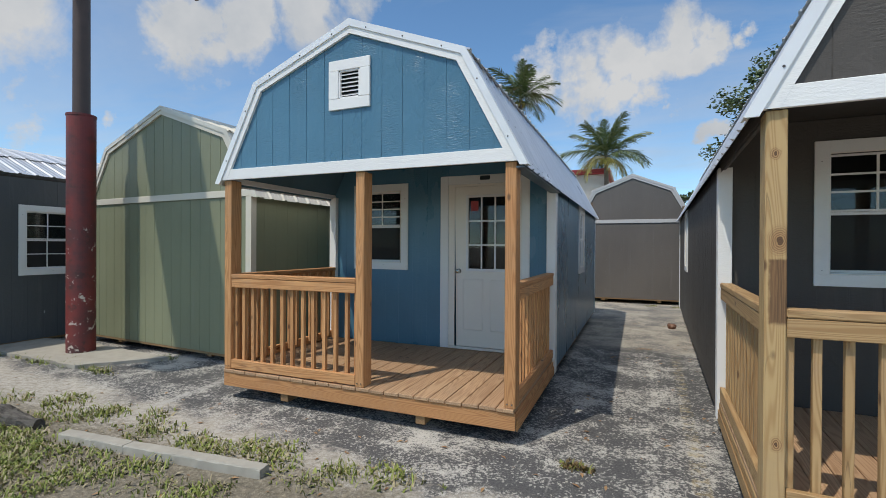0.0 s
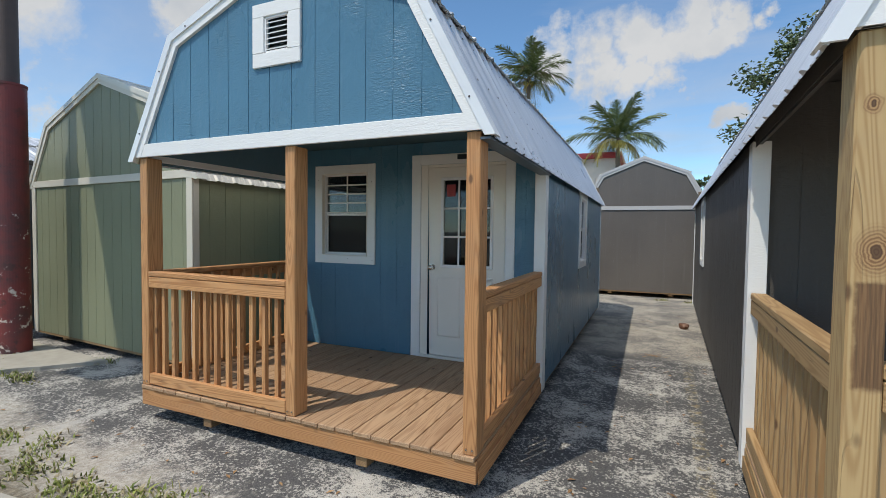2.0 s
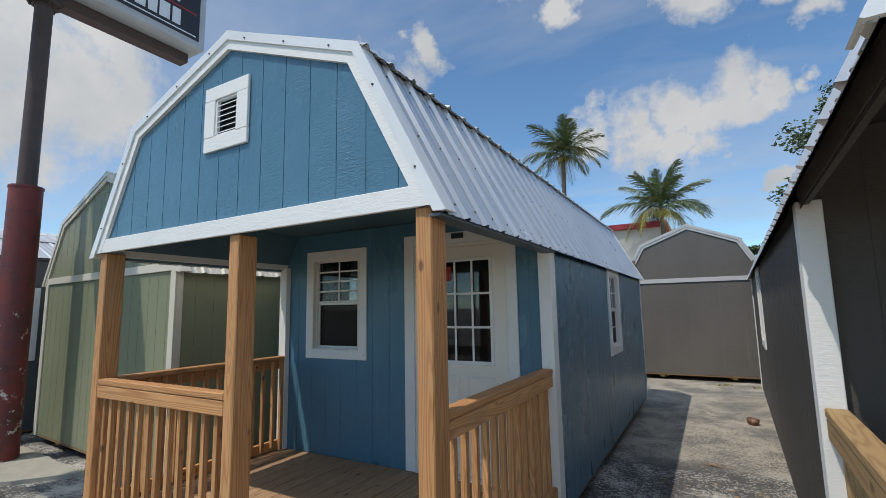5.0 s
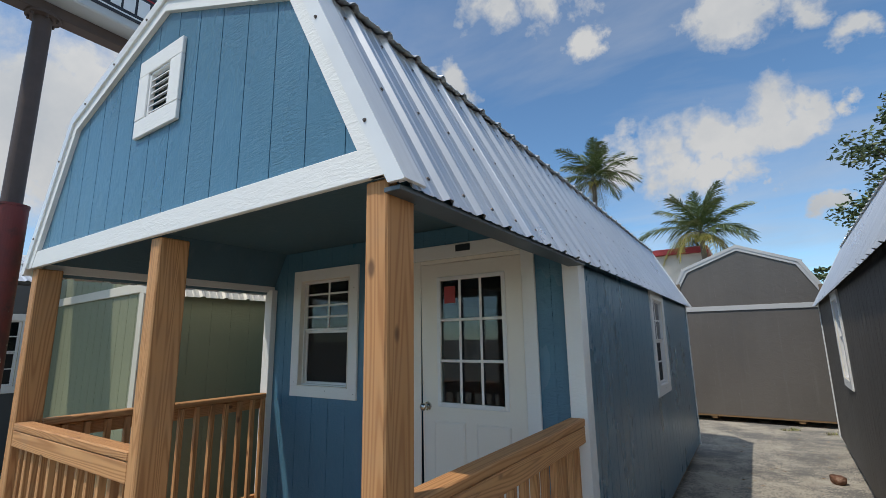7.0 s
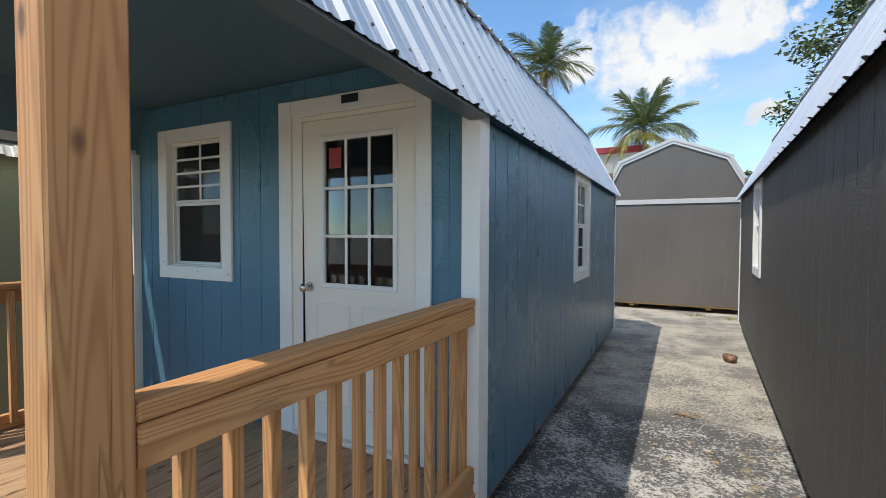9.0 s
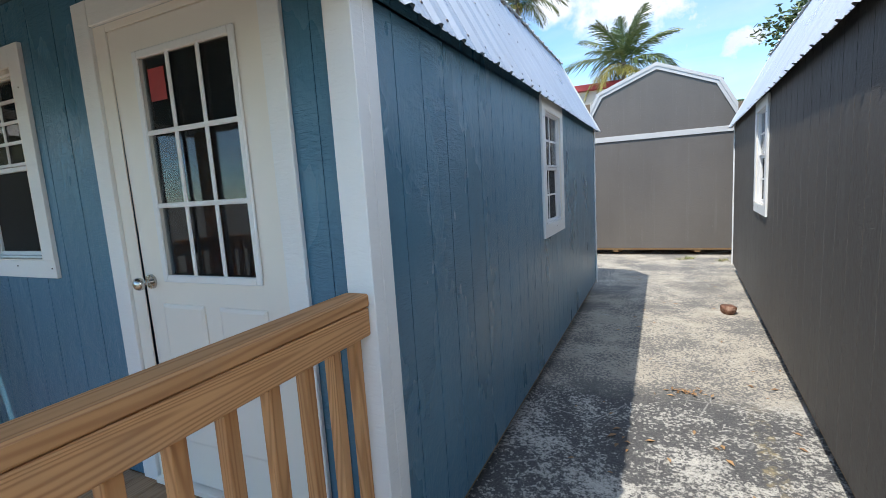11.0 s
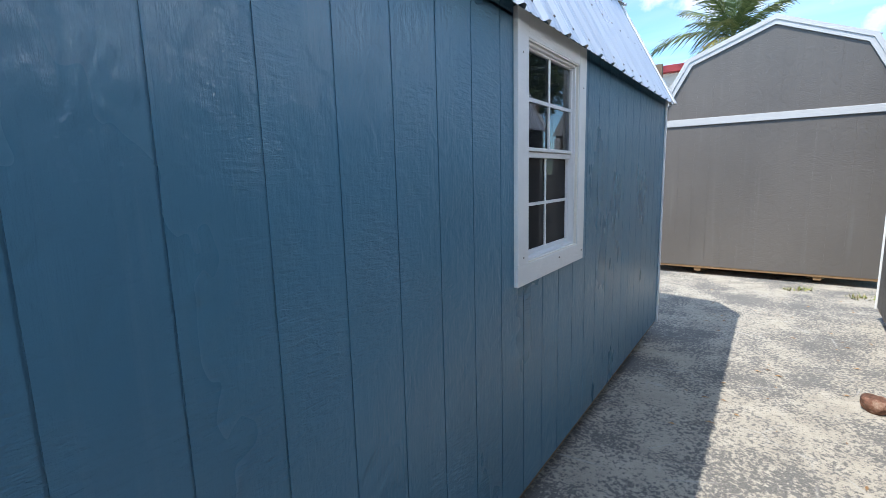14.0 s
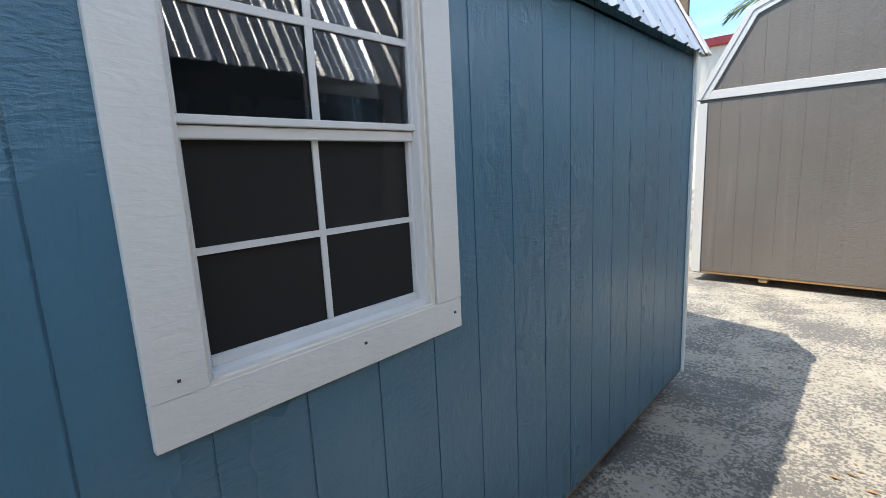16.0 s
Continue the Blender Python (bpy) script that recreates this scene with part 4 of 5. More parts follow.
def cabin_door(shed, x0, x1, y, z0, z1):
    d = place_empty("door", Matrix())
    d.parent = shed
    d["label"] = "white entry door with nine small panes"
    for a, b, c, e in ((x0 - 0.19, x0 - 0.085, z0 - 0.035, z1 + 0.14), (x1 + 0.012, x1 + 0.105, z0 - 0.035, z1 + 0.14)):
        part("surround_board", beam(a, b, y - 0.021, y - 0.001, c, e), WHITE, d)
    part("surround_board", beam(x0 - 0.084, x1 + 0.011, y - 0.020, y - 0.001, z1 + 0.035, z1 + 0.139), WHITE, d)
    for a, b in ((x0 - 0.084, x0 - 0.002), (x1 + 0.002, x1 + 0.011)):
        part("jamb", beam(a, b, y - 0.006, y + 0.07, z0 - 0.03, z1 + 0.034, 0.002), DOORWHITE, d)
    part("jamb", beam(x0 - 0.001, x1 + 0.001, y - 0.006, y + 0.07, z1 + 0.003, z1 + 0.034, 0.002), DOORWHITE, d)
    part("threshold", beam(x0 - 0.08, x1 + 0.01, y - 0.035, y + 0.06, z0 - 0.034, z0 - 0.006, 0.004), DOORWHITE, d)
    yd = y + 0.001
    gx0, gx1, gz0, gz1 = x0 + 0.175, x1 - 0.145, z0 + 0.955, z1 - 0.13
    for a, b, c, e in ((x0, gx0, z0, z1), (gx1, x1, z0, z1), (gx0, gx1, z0, gz0), (gx0, gx1, gz1, z1)):
        part("door_leaf", beam(a, b, yd, yd + 0.04, c, e, 0), DOORWHITE, d)
    fr = 0.028
    for a, b, c, e in ((gx0 - fr, gx0 + 0.004, gz0 - fr, gz1 + fr), (gx1 - 0.004, gx1 + fr, gz0 - fr, gz1 + fr), (gx0, gx1, gz0 - fr, gz0 + 0.004), (gx0, gx1, gz1 - 0.004, gz1 + fr)):
        part("glazing_frame", beam(a, b, yd - 0.012, yd - 0.001, c, e, 0.005), VINYL, d)
    for k in (1, 2):
        u = gx0 + (gx1 - gx0) * k / 3
        w = gz0 + (gz1 - gz0) * k / 3
        part("muntin", beam(u - 0.010, u + 0.010, yd - 0.006, yd + 0.002, gz0, gz1, 0.003), VINYL, d)
        part("muntin", beam(gx0, gx1, yd - 0.007, yd + 0.001, w - 0.010, w + 0.010, 0.003), VINYL, d)
    for i in range(3):
        for j in range(3):
            a, b = gx0 + (gx1 - gx0) * i / 3, gx0 + (gx1 - gx0) * (i + 1) / 3
            c, e = gz0 + (gz1 - gz0) * j / 3, gz0 + (gz1 - gz0) * (j + 1) / 3
            p = part("pane", beam(a, b, yd + 0.012, yd + 0.015, c, e, 0), GLASS, d)
            p.visible_shadow = False
    # two raised panels below the glass
    px = (x1 - x0 - 0.32) / 2
    for a in (x0 + 0.115, x0 + 0.205 + px):
        for c, e in ((z0 + 0.20, z0 + 0.83),):
            bm = bmesh.new()
            box(bm, a, a + px, yd - 0.006, yd + 0.001, c, e)
            top = [f for f in bm.faces if all(abs(v.co.y - (yd - 0.006)) < 1e-5 for v in f.verts)]
            r = bmesh.ops.inset_region(bm, faces=top, thickness=0.03, depth=-0.005)
            bmesh.ops.inset_region(bm, faces=top, thickness=0.02, depth=0.006)
            part("raised_panel", bm, DOORWHITE, d)
    # knob
    bm = bmesh.new()
    tube(bm, 0, 0, 0, 0.010, 0.032, 0.030, 24)
    tube(bm, 0, 0, 0.010, 0.042, 0.011, 0.011, 16)
    bmesh.ops.create_uvsphere(bm, u_segments=20, v_segments=12, radius=0.028, matrix=Matrix.Translation((0, 0, 0.058)) @ Matrix.Diagonal((1, 1, 0.78, 1)))
    k = part("door_knob", bm, CHROME, d, "satin nickel knob")
    k.matrix_local = pose(x0 + 0.055, yd, z0 + 0.925, 90)
    part("sticker", beam(gx0 + 0.03, gx0 + 0.125, yd + 0.0095, yd + 0.0115, gz1 - 0.17, gz1 - 0.045, 0), STICKER, d, "small red and white sticker")
    bm = beam(x0 + 0.33, x0 + 0.455, y - 0.026, y - 0.0205, z1 + 0.075, z1 + 0.125, 0.002)
    part("name_plate", bm, DARK, d, "small dark serial plate")
    return d


STICKER = plain("red sticker", (0.36, 0.04, 0.04), 0.5, 0, 0.3, 25)
cabin_door(blue, 1.824, 2.657, BP, 0.340, 2.304)


def gable_vent(shed, c, y, z0, z1, w, mat):
    v = place_empty("gable_vent", Matrix())
    v.parent = shed
    v["label"] = "white louvred vent in a square frame"
    h = w / 2
    part("vent_board", beam(c - h, c - h + 0.106, y - 0.022, y - 0.001, z0 + 0.10, z1 - 0.095), mat, v)
    part("vent_board", beam(c + h - 0.106, c + h, y - 0.022, y - 0.001, z0 + 0.10, z1 - 0.095), mat, v)
    part("vent_board", beam(c - h, c + h, y - 0.021, y - 0.001, z0, z0 + 0.099), mat, v)
    part("vent_board", beam(c - h, c + h, y - 0.021, y - 0.001, z1 - 0.094, z1), mat, v)
    i0, i1, j0, j1 = c - h + 0.106, c + h - 0.106, z0 + 0.10, z1 - 0.095
    for a, b, p, q in ((i0, i0 + 0.016, j0, j1), (i1 - 0.016, i1, j0, j1), (i0, i1, j0, j0 + 0.012), (i0, i1, j1 - 0.012, j1)):
        part("vent_frame", beam(a, b, y - 0.012, y + 0.012, p, q, 0.002), VINYL, v)
    n = 6
    for k in range(n):
        z = j0 + 0.02 + (j1 - j0 - 0.03) * k / n
        bm = bmesh.new()
        prism(bm, [(-0.008, z), (0.028, z + 0.026), (0.028, z + 0.030), (-0.008, z + 0.006)], i0 + 0.012, i1 - 0.012, lambda u, d, zz: (d, y + u, zz))
        part("louvre", tidy(bm), VINYL, v)
    # near-black sheet stands in for the shade behind the louvres
    part("vent_shade_sheet", beam(i0, i1, y + 0.035, y + 0.045, j0, j1, 0), DARK, v)


gable_vent(blue, -2.4205 - BX, 0.0, 2.801, 3.248, 0.435, WHITE)

# ---- charcoal building with porch across the alley ----
GM = pose(0.545, 2.48, 0, 0, 0, -2.35)
GL = 9.754
gray, gprof, ge0 = barn("barn_shed", GM, "charcoal portable barn cabin with white trim and timber porch", BW, GL, CHARCOAL, WHITE, METAL, FLASH,
                        zb=0.15, porch=BP, phase=0.05, side_phase=0.1,
                        front_holes=((0.74, 1.36, 1.36, 2.30),),
                        left_holes=((6.60, 7.23, 1.224, 2.14),))
porch_deck(gray, BW, BP, [("x", 0.091, 1.48, 0.004, -1, 10), ("y", POST_DEPTH + 0.001, BP - 0.063, 0.004, -1, 12), ("y", POST_DEPTH + 0.001, BP - 0.063, BW - 0.004, 1, 12)], (0.0, 1.482, BW - 0.09), wood=NEWPINE)
for x0, x1 in ((0.0, 0.038), (BW - 0.038, BW)):
    part("eave_header", beam(x0, x1, 0.05, BP, 2.215, 2.31), CHARCOAL, gray)
window(gray, lambda u, d, z: (u, BP + d, z), 0.64, 1.46, 1.272, 2.405, rows_top=3, bars_low=False, deep=0.03)
window(gray, lambda u, d, z: (d, u, z), 6.51, 7.32, 1.138, 2.232)

# ---- olive building ----
green, _, _ = barn("barn_shed", pose(-8.21, 4.57, 0, 0, 0, -3.9), "olive green portable barn shed with cream trim", 3.66, 6.1, GREEN, CREAM, CREAMMETAL, CREAMMETAL, zb=0.125, eave=2.17, knee=3.07, ridge=3.555, over=0.12, khalf=1.37, band=(2.200, 2.290), phase=0.03, detail=False)
# ---- taupe building closing the alley ----
brown, _, _ = barn("barn_shed", pose(-1.66, 13.89, 0), "taupe portable barn shed with pale grey trim", BW, 6.1, TAUPE, PALE, METAL, PALE, zb=0.14, eave=2.26, knee=3.20, ridge=3.62, over=0.03, khalf=1.04, band=(2.262, 2.362), phase=0.03, detail=False)

# ---- slate building behind the pole ----
slate, _, _ = barn("barn_shed", pose(-11.95, 1.4, 0), "slate grey portable shed with white trim", BW, 7.3, SLATE, WHITE, METAL, FLASH, zb=0.06, eave=2.66, knee=3.02, ridge=3.25, over=0.06, khalf=0.75, right_holes=((2.61, 3.24, 1.166, 2.10),), detail=False)
window(slate, lambda u, d, z: (BW - d, u, z), 2.52, 3.33, 1.08, 2.19)


# ---- sign pole ----
def rust_paint():
    m = Mat("flaking red paint", 0.6)
    p = m.n.new("ShaderNodeSeparateXYZ")
    m.l.new(m.vec, p.inputs[0])
    base = m.mix(m.step(m.noise(2.0, 5, 0.6), 0.4, 0.65), (0.20, 0.035, 0.03), (0.10, 0.035, 0.035))
    rustf = m.step(m.noise(5, 7, 0.7), 0.52, 0.66)
    c = m.mix(m.math("MULTIPLY", rustf, 0.7), base, (0.055, 0.030, 0.025))
    low = m.math("SUBTRACT", 1.0, m.step(p.outputs[2], 1.2, 2.4))
    chips = m.step(m.math("ADD", m.noise(7, 7, 0.72), m.math("MULTIPLY", low, 0.10)), 0.69, 0.705)
    c = m.mix(chips, c, (0.60, 0.52, 0.44))
    return m.done(c, m.bump(m.noise(14, 6, 0.7), 0.4, 0.006))


RED = rust_paint()
BROWNSTEEL = plain("weathered brown steel", (0.085, 0.058, 0.050), 0.6, 0.2, 0.35, 5)
SIGNGREY = plain("sign cabinet grey", (0.46, 0.48, 0.50), 0.5, 0, 0.1, 3)
SIGNBLACK = plain("sign face black", (0.025, 0.025, 0.03), 0.45, 0, 0.1, 5)
SIGNWHITE = plain("sign lettering white", (0.75, 0.76, 0.78), 0.5, 0, 0.05, 5)
REDLINE = plain("red sign stripe", (0.35, 0.03, 0.03), 0.5, 0, 0.1, 5)
PX, PY = -7.38, 3.95
pole = thing("sign_pole", pose(PX, PY, 0), "tall steel sign pole with flaking red paint at its foot", "sign pole")
part("lower_sleeve", tube(bmesh.new(), 0, 0, -0.05, 3.39, 0.175, 0.175, 40), RED, pole, "flaking red steel sleeve")
part("collar", tube(bmesh.new(), 0, 0, 3.391, 3.42, 0.182, 0.182, 40), RED, pole)
part("shaft", tube(bmesh.new(), 0, 0, 3.421, 5.98, 0.106, 0.102, 32), BROWNSTEEL, pole)
part("flange", tube(bmesh.new(), 0, 0, 5.981, 6.02, 0.19, 0.19, 28), BROWNSTEEL, pole)
for k in range(6):
    a = math.pi * k / 3
    b = part("flange_bolt", tube(bmesh.new(), 0.155 * math.cos(a), 0.155 * math.sin(a), 5.94, 6.05, 0.016, 0.016, 8), BROWNSTEEL, pole)
sign = thing("roadside_sign", pose(PX, PY, 6.021), "large grey cabinet sign with dark lettered faces", "sign")
part("sign_beam", beam(-0.10, 0.12, -3.2, 1.95, 0.0, 0.16, 0.01), BROWNSTEEL, sign)
part("cabinet", beam(-0.28, 0.42, -3.3, 2.05, 0.161, 2.3, 0.02), SIGNGREY, sign)
part("face_panel", beam(0.421, 0.436, -3.18, 1.93, 0.28, 2.2, 0.004), SIGNBLACK, sign)
part("face_border", beam(0.437, 0.442, -3.12, 1.87, 0.325, 0.345, 0.0), SIGNWHITE, sign)
part("face_stripe", beam(0.437, 0.4415, -3.12, 1.87, 0.715, 0.74, 0.0), REDLINE, sign, "thin red stripe")
for row, (z0, hh, ww) in enumerate(((0.40, 0.27, 0.20), (0.80, 0.62, 0.42))):
    y = -3.0
    while y < 1.5:
        w = ww * random.uniform(0.75, 1.05)
        part("letter_bar", beam(0.437, 0.444, y, y + w * 0.8, z0, z0 + hh, 0.0), SIGNWHITE, sign)
        y += w

# ---- slab round the pole, wheel stop, log ----
CONCRETE = plain("old concrete", (0.36, 0.335, 0.28), 0.9, 0, 0.25, 7)


def rough_slab(pts, z0, z1, seed):
    rnd = random.Random(seed)
    bm = bmesh.new()
    fine = []
    for (xa, ya), (xb, yb) in zip(pts, pts[1:] + pts[:1]):
        n = max(2, int(math.hypot(xb - xa, yb - ya) / 0.12))
        for k in range(n):
            fine.append((xa + (xb - xa) * k / n + rnd.uniform(-0.018, 0.018), ya + (yb - ya) * k / n + rnd.uniform(-0.018, 0.018)))
    prism(bm, fine, z0, z1, lambda u, d, z: (u, z, d))
    return tidy(bm)


tagged(part("concrete_slab", rough_slab([(-12.0, 3.55), (-6.55, 3.42), (-5.9, 4.2), (-7.7, 4.33), (-12.0, 4.25)], -0.05, 0.045, 3), CONCRETE), "cracked pale concrete slab around the sign pole", "slab", kind="structure")


def wheel_stop(name, a, b, seed):
    t = thing(name, pose(0, 0, 0), "weathered pale concrete wheel stop lying in grass", "wheel stop", "pieces of the wheel stop")
    rnd = random.Random(seed)
    ax, ay = a
    d = Vector((b[0] - ax, b[1] - ay, 0))
    ln = d.length
    d.normalize()
    n = Vector((-d.y, d.x, 0))
    bm = bmesh.new()
    prof = [(-0.054, 0.0), (-0.051, 0.078), (-0.044, 0.087), (0.038, 0.088), (0.046, 0.080), (0.052, 0.0)]
    rings = []
    for k in range(25):
        f = ln * k / 24
        rings.append([bm.verts.new(Vector((ax, ay, -0.02)) + d * f + n * (u + rnd.uniform(-0.0025, 0.0025)) + Vector((0, 0, z * (0.96 if k in (0, 24) else 1) + rnd.uniform(-0.003, 0.002)))) for u, z in prof])
    for r0, r1 in zip(rings, rings[1:]):
        for k in range(len(prof) - 1):
            bm.faces.new((r0[k], r0[k + 1], r1[k + 1], r1[k]))
    bm.faces.new(rings[0]), bm.faces.new(rings[-1][::-1])
    part("stop_body", tidy(bm), CONCRETE, t)
    return t


wheel_stop("wheel_stop", (-4.27, 2.08), (-3.575, 2.13), 1)
wheel_stop("wheel_stop", (-3.568, 2.13), (-2.35, 2.245), 2)


def log_piece():
    m = Mat("grey weathered wood", 0.9)
    c = m.ramp(m.noise(1.0, 6, 0.7, m.scaled(4, 30, 30)), [(0.3, (0.035, 0.03, 0.025)), (0.7, (0.17, 0.15, 0.125))])
    mat = m.done(c, m.bump(m.noise(1.0, 5, 0.7, m.scaled(5, 40, 40)), 0.8, 0.02))
    bm = bmesh.new()
    rnd = random.Random(8)
    rings = []
    for k in range(18):
        f = k / 17
        r = 0.075 * (0.65 + 0.5 * math.sin(math.pi * min(1, f * 1.1 + 0.1))) + rnd.uniform(-0.008, 0.008)
        rings.append([bm.verts.new((f * 0.75, r * math.cos(2 * math.pi * q / 12) * rnd.uniform(0.85, 1.15), 0.055 + 0.02 * math.sin(f * 5) + r * math.sin(2 * math.pi * q / 12) * rnd.uniform(0.8, 1.1))) for q in range(12)])
    for r0, r1 in zip(rings, rings[1:]):
        for q in range(12):
            bm.faces.new((r0[q], r0[(q + 1) % 12], r1[(q + 1) % 12], r1[q]))
    bm.faces.new(rings[0][::-1]), bm.faces.new(rings[-1])
    ob = part("log", tidy(bm), mat)
    ob.matrix_world = pose(-5.45, 2.02, 0, 0, 0, 8)
    tagged(ob, "weathered grey log lying at the grass edge", "log")


log_piece()


# ---- grass, weeds, litter ----
def leaf_mat(name, lo, hi, rough=0.6, trans=0.25):
    m = Mat(name, rough)
    isl = m.n.new("ShaderNodeNewGeometry").outputs["Random Per Island"]
    c = m.mix(isl, lo, hi)
    m.b.inputs["Transmission Weight"].default_value = 0.0
    m.b.inputs["Subsurface Weight"].default_value = 0.0
    return m.done(c)


GRASS = leaf_mat("grass blades", (0.10, 0.135, 0.022), (0.31, 0.34, 0.075))
STRAW = leaf_mat("dry grass", (0.30, 0.25, 0.13), (0.42, 0.36, 0.22))


def blades(name, spots, mats, label, per=20, height=0.058, spread=0.085, seed=5):
    rnd = random.Random(seed)
    verts, faces, mi = [], [], []
    for x, y, f in spots:
        for _ in range(max(4, int(per * f))):
            a, r = rnd.uniform(0, 6.283), spread * math.sqrt(rnd.random()) * (0.6 + f)
            bx, by = x + r * math.cos(a), y + r * math.sin(a)
            h = height * f * rnd.uniform(0.3, 1.1)
            la, lean = rnd.uniform(0, 6.283), h * rnd.uniform(0.3, 1.5)
            w = rnd.uniform(0.003, 0.0075)
            if rnd.random() < 0.3:
                w, h = rnd.uniform(0.007, 0.015), h * 0.55
            px, py = -math.sin(la) * w, math.cos(la) * w
            tx, ty = math.cos(la) * lean, math.sin(la) * lean
            n = len(verts)
            verts += [(bx - px, by - py, -0.004), (bx + px, by + py, -0.004), (bx + px * 0.8 + tx * 0.4, by + py * 0.8 + ty * 0.4, h * 0.65), (bx - px * 0.8 + tx * 0.4, by - py * 0.8 + ty * 0.4, h * 0.65), (bx + tx, by + ty, h)]
            faces += [(n, n + 1, n + 2, n + 3), (n + 3, n + 2, n + 4)]
            k = 1 if rnd.random() < 0.36 else 0
            mi += [k, k]
    me = bpy.data.meshes.new(name)
    me.from_pydata(verts, [], faces)
    for mm in mats:
        me.materials.append(mm)
    me.polygons.foreach_set("material_index", mi)
    return tagged(new(name, me), label, "grass", kind="stuff")


MATS = [(-4.66, 2.51, 0.17, 0.084, 24), (-3.85, 2.45, 0.12, 0.07, 18), (-2.83, 2.47, 0.15, 0.07, 24), (-2.44, 2.46, 0.09, 0.049, 12), (-5.37, 2.71, 0.14, 0.056, 12), (-4.14, 2.65, 0.17, 0.07, 8), (-3.79, 1.96, 0.11, 0.056, 12), (-3.21, 2.06, 0.08, 0.056, 10), (-1.89, 2.49, 0.07, 0.042, 10), (-1.57, 2.6, 0.07, 0.042, 8), (-3.25, 2.45, 0.11, 0.056, 8), (-4.9, 2.25, 0.18, 0.07, 14), (-3.2, 1.88, 0.26, 0.08, 22), (-4.3, 1.85, 0.26, 0.1, 20), (-2.05, 2.3, 0.12, 0.05, 9), (-5.9, 2.5, 0.18, 0.06, 10)]
rnd = random.Random(21)
spots = []
while len(spots) < 7600:
    x, y = rnd.uniform(-10.5, -1.2), rnd.uniform(-0.5, 2.75)
    d = noise.noise(Vector((x * 0.8, y * 0.8, 3.1))) + 0.5 * noise.noise(Vector((x * 2.6, y * 2.6, 7.7)))
    edge = 1.0 - smooth(1.5, 2.2, y + 0.05 * (x + 4.0))
    edge *= 1.0 - smooth(-2.2, -1.0, x)
    if d * 1.3 + edge * 1.35 - 0.70 > rnd.uniform(0, 0.35):
        spots.append((x, y, rnd.uniform(0.5, 1.0)))
# low mats of broad weeds between the sand and the wheel stops
for cx, cy, rx, ry, n in MATS:
    for _ in range(n):
        spots.append((cx + rnd.gauss(0, rx), cy + rnd.gauss(0, ry), rnd.uniform(0.5, 1.1)))
blades("grass", spots, (GRASS, STRAW), "patchy green grass and weeds at the lot's edge")
weeds = []
for _ in range(60):
    a = rnd.random()
    weeds.append((-9.5 + 3.6 * a + rnd.uniform(-0.1, 0.1), 3.46 + 0.05 * rnd.uniform(-1, 1), rnd.uniform(0.4, 1.1)))
for cx, cy, n in ((-7.2, 3.75, 10), (-6.0, 4.2, 9), (-1.45, 2.5, 8), (-1.9, 2.45, 6), (-2.5, 2.6, 7), (0.3, 13.4, 6), (0.9, 13.3, 6), (-3.2, 2.4, 8), (-4.6, 2.6, 8), (-2.9, 2.3, 8), (-5.3, 2.5, 8)):
    for _ in range(n):
        weeds.append((cx + rnd.gauss(0, 0.10), cy + rnd.gauss(0, 0.05), rnd.uniform(0.5, 1.1)))
tuft = [(-0.435 + rnd.gauss(0, 0.06), 3.194 + rnd.gauss(0, 0.035), rnd.uniform(0.4, 0.9)) for _ in range(26)]
blades("dry_tuft", tuft, (leaf_mat("dead tuft", (0.07, 0.05, 0.02), (0.24, 0.16, 0.06)), GRASS), "small dry brown tuft on the asphalt", 14, 0.05, 0.03, 4)
blades("weeds", weeds, (GRASS, STRAW), "weeds growing from cracks beside slab and pole", 14, 0.075, 0.06, 9)

LITTER = leaf_mat("fallen leaves", (0.20, 0.10, 0.04), (0.42, 0.25, 0.11))


def litter():
    r = random.Random(31)
    verts, faces = [], []
    for _ in range(260):
        if r.random() < 0.45:
            x, y = r.uniform(-0.6, 0.95), r.uniform(3.5, 13.0)
        else:
            x, y = r.uniform(-7.5, -0.2), r.uniform(1.4, 3.2)
        a, s = r.uniform(0, 6.283), r.uniform(0.012, 0.035)
        ca, sa = math.cos(a) * s, math.sin(a) * s
        n = len(verts)
        z = 0.004
        verts += [(x - ca, y - sa, z), (x + sa * 0.4, y - ca * 0.4, z + s * 0.25), (x + ca, y + sa, z + s * r.uniform(0, 0.3)), (x - sa * 0.4, y + ca * 0.4, z + s * 0.3)]
        faces.append((n, n + 1, n + 2, n + 3))
    for k in range(30):
        x, y = 0.12 + r.gauss(0, 0.07), 7.55 + r.gauss(0, 0.025)
        a, s = r.uniform(0, 6.283), r.uniform(0.012, 0.03)
        ca, sa = math.cos(a) * s, math.sin(a) * s
        n = len(verts)
        z = r.uniform(0.003, 0.02)
        verts += [(x - ca, y - sa, z), (x + sa * 0.3, y - ca * 0.3, z + s * 0.25), (x + ca, y + sa, z + s * 0.3), (x - sa * 0.3, y + ca * 0.3, z + s * 0.3)]
        faces.append((n, n + 1, n + 2, n + 3))
    me = bpy.data.meshes.new("leaf_litter")
    me.from_pydata(verts, [], faces)
    me.materials.append(LITTER)
    tagged(new("leaf_litter", me), "dry brown leaves scattered on the asphalt", "leaves", kind="stuff")


litter()


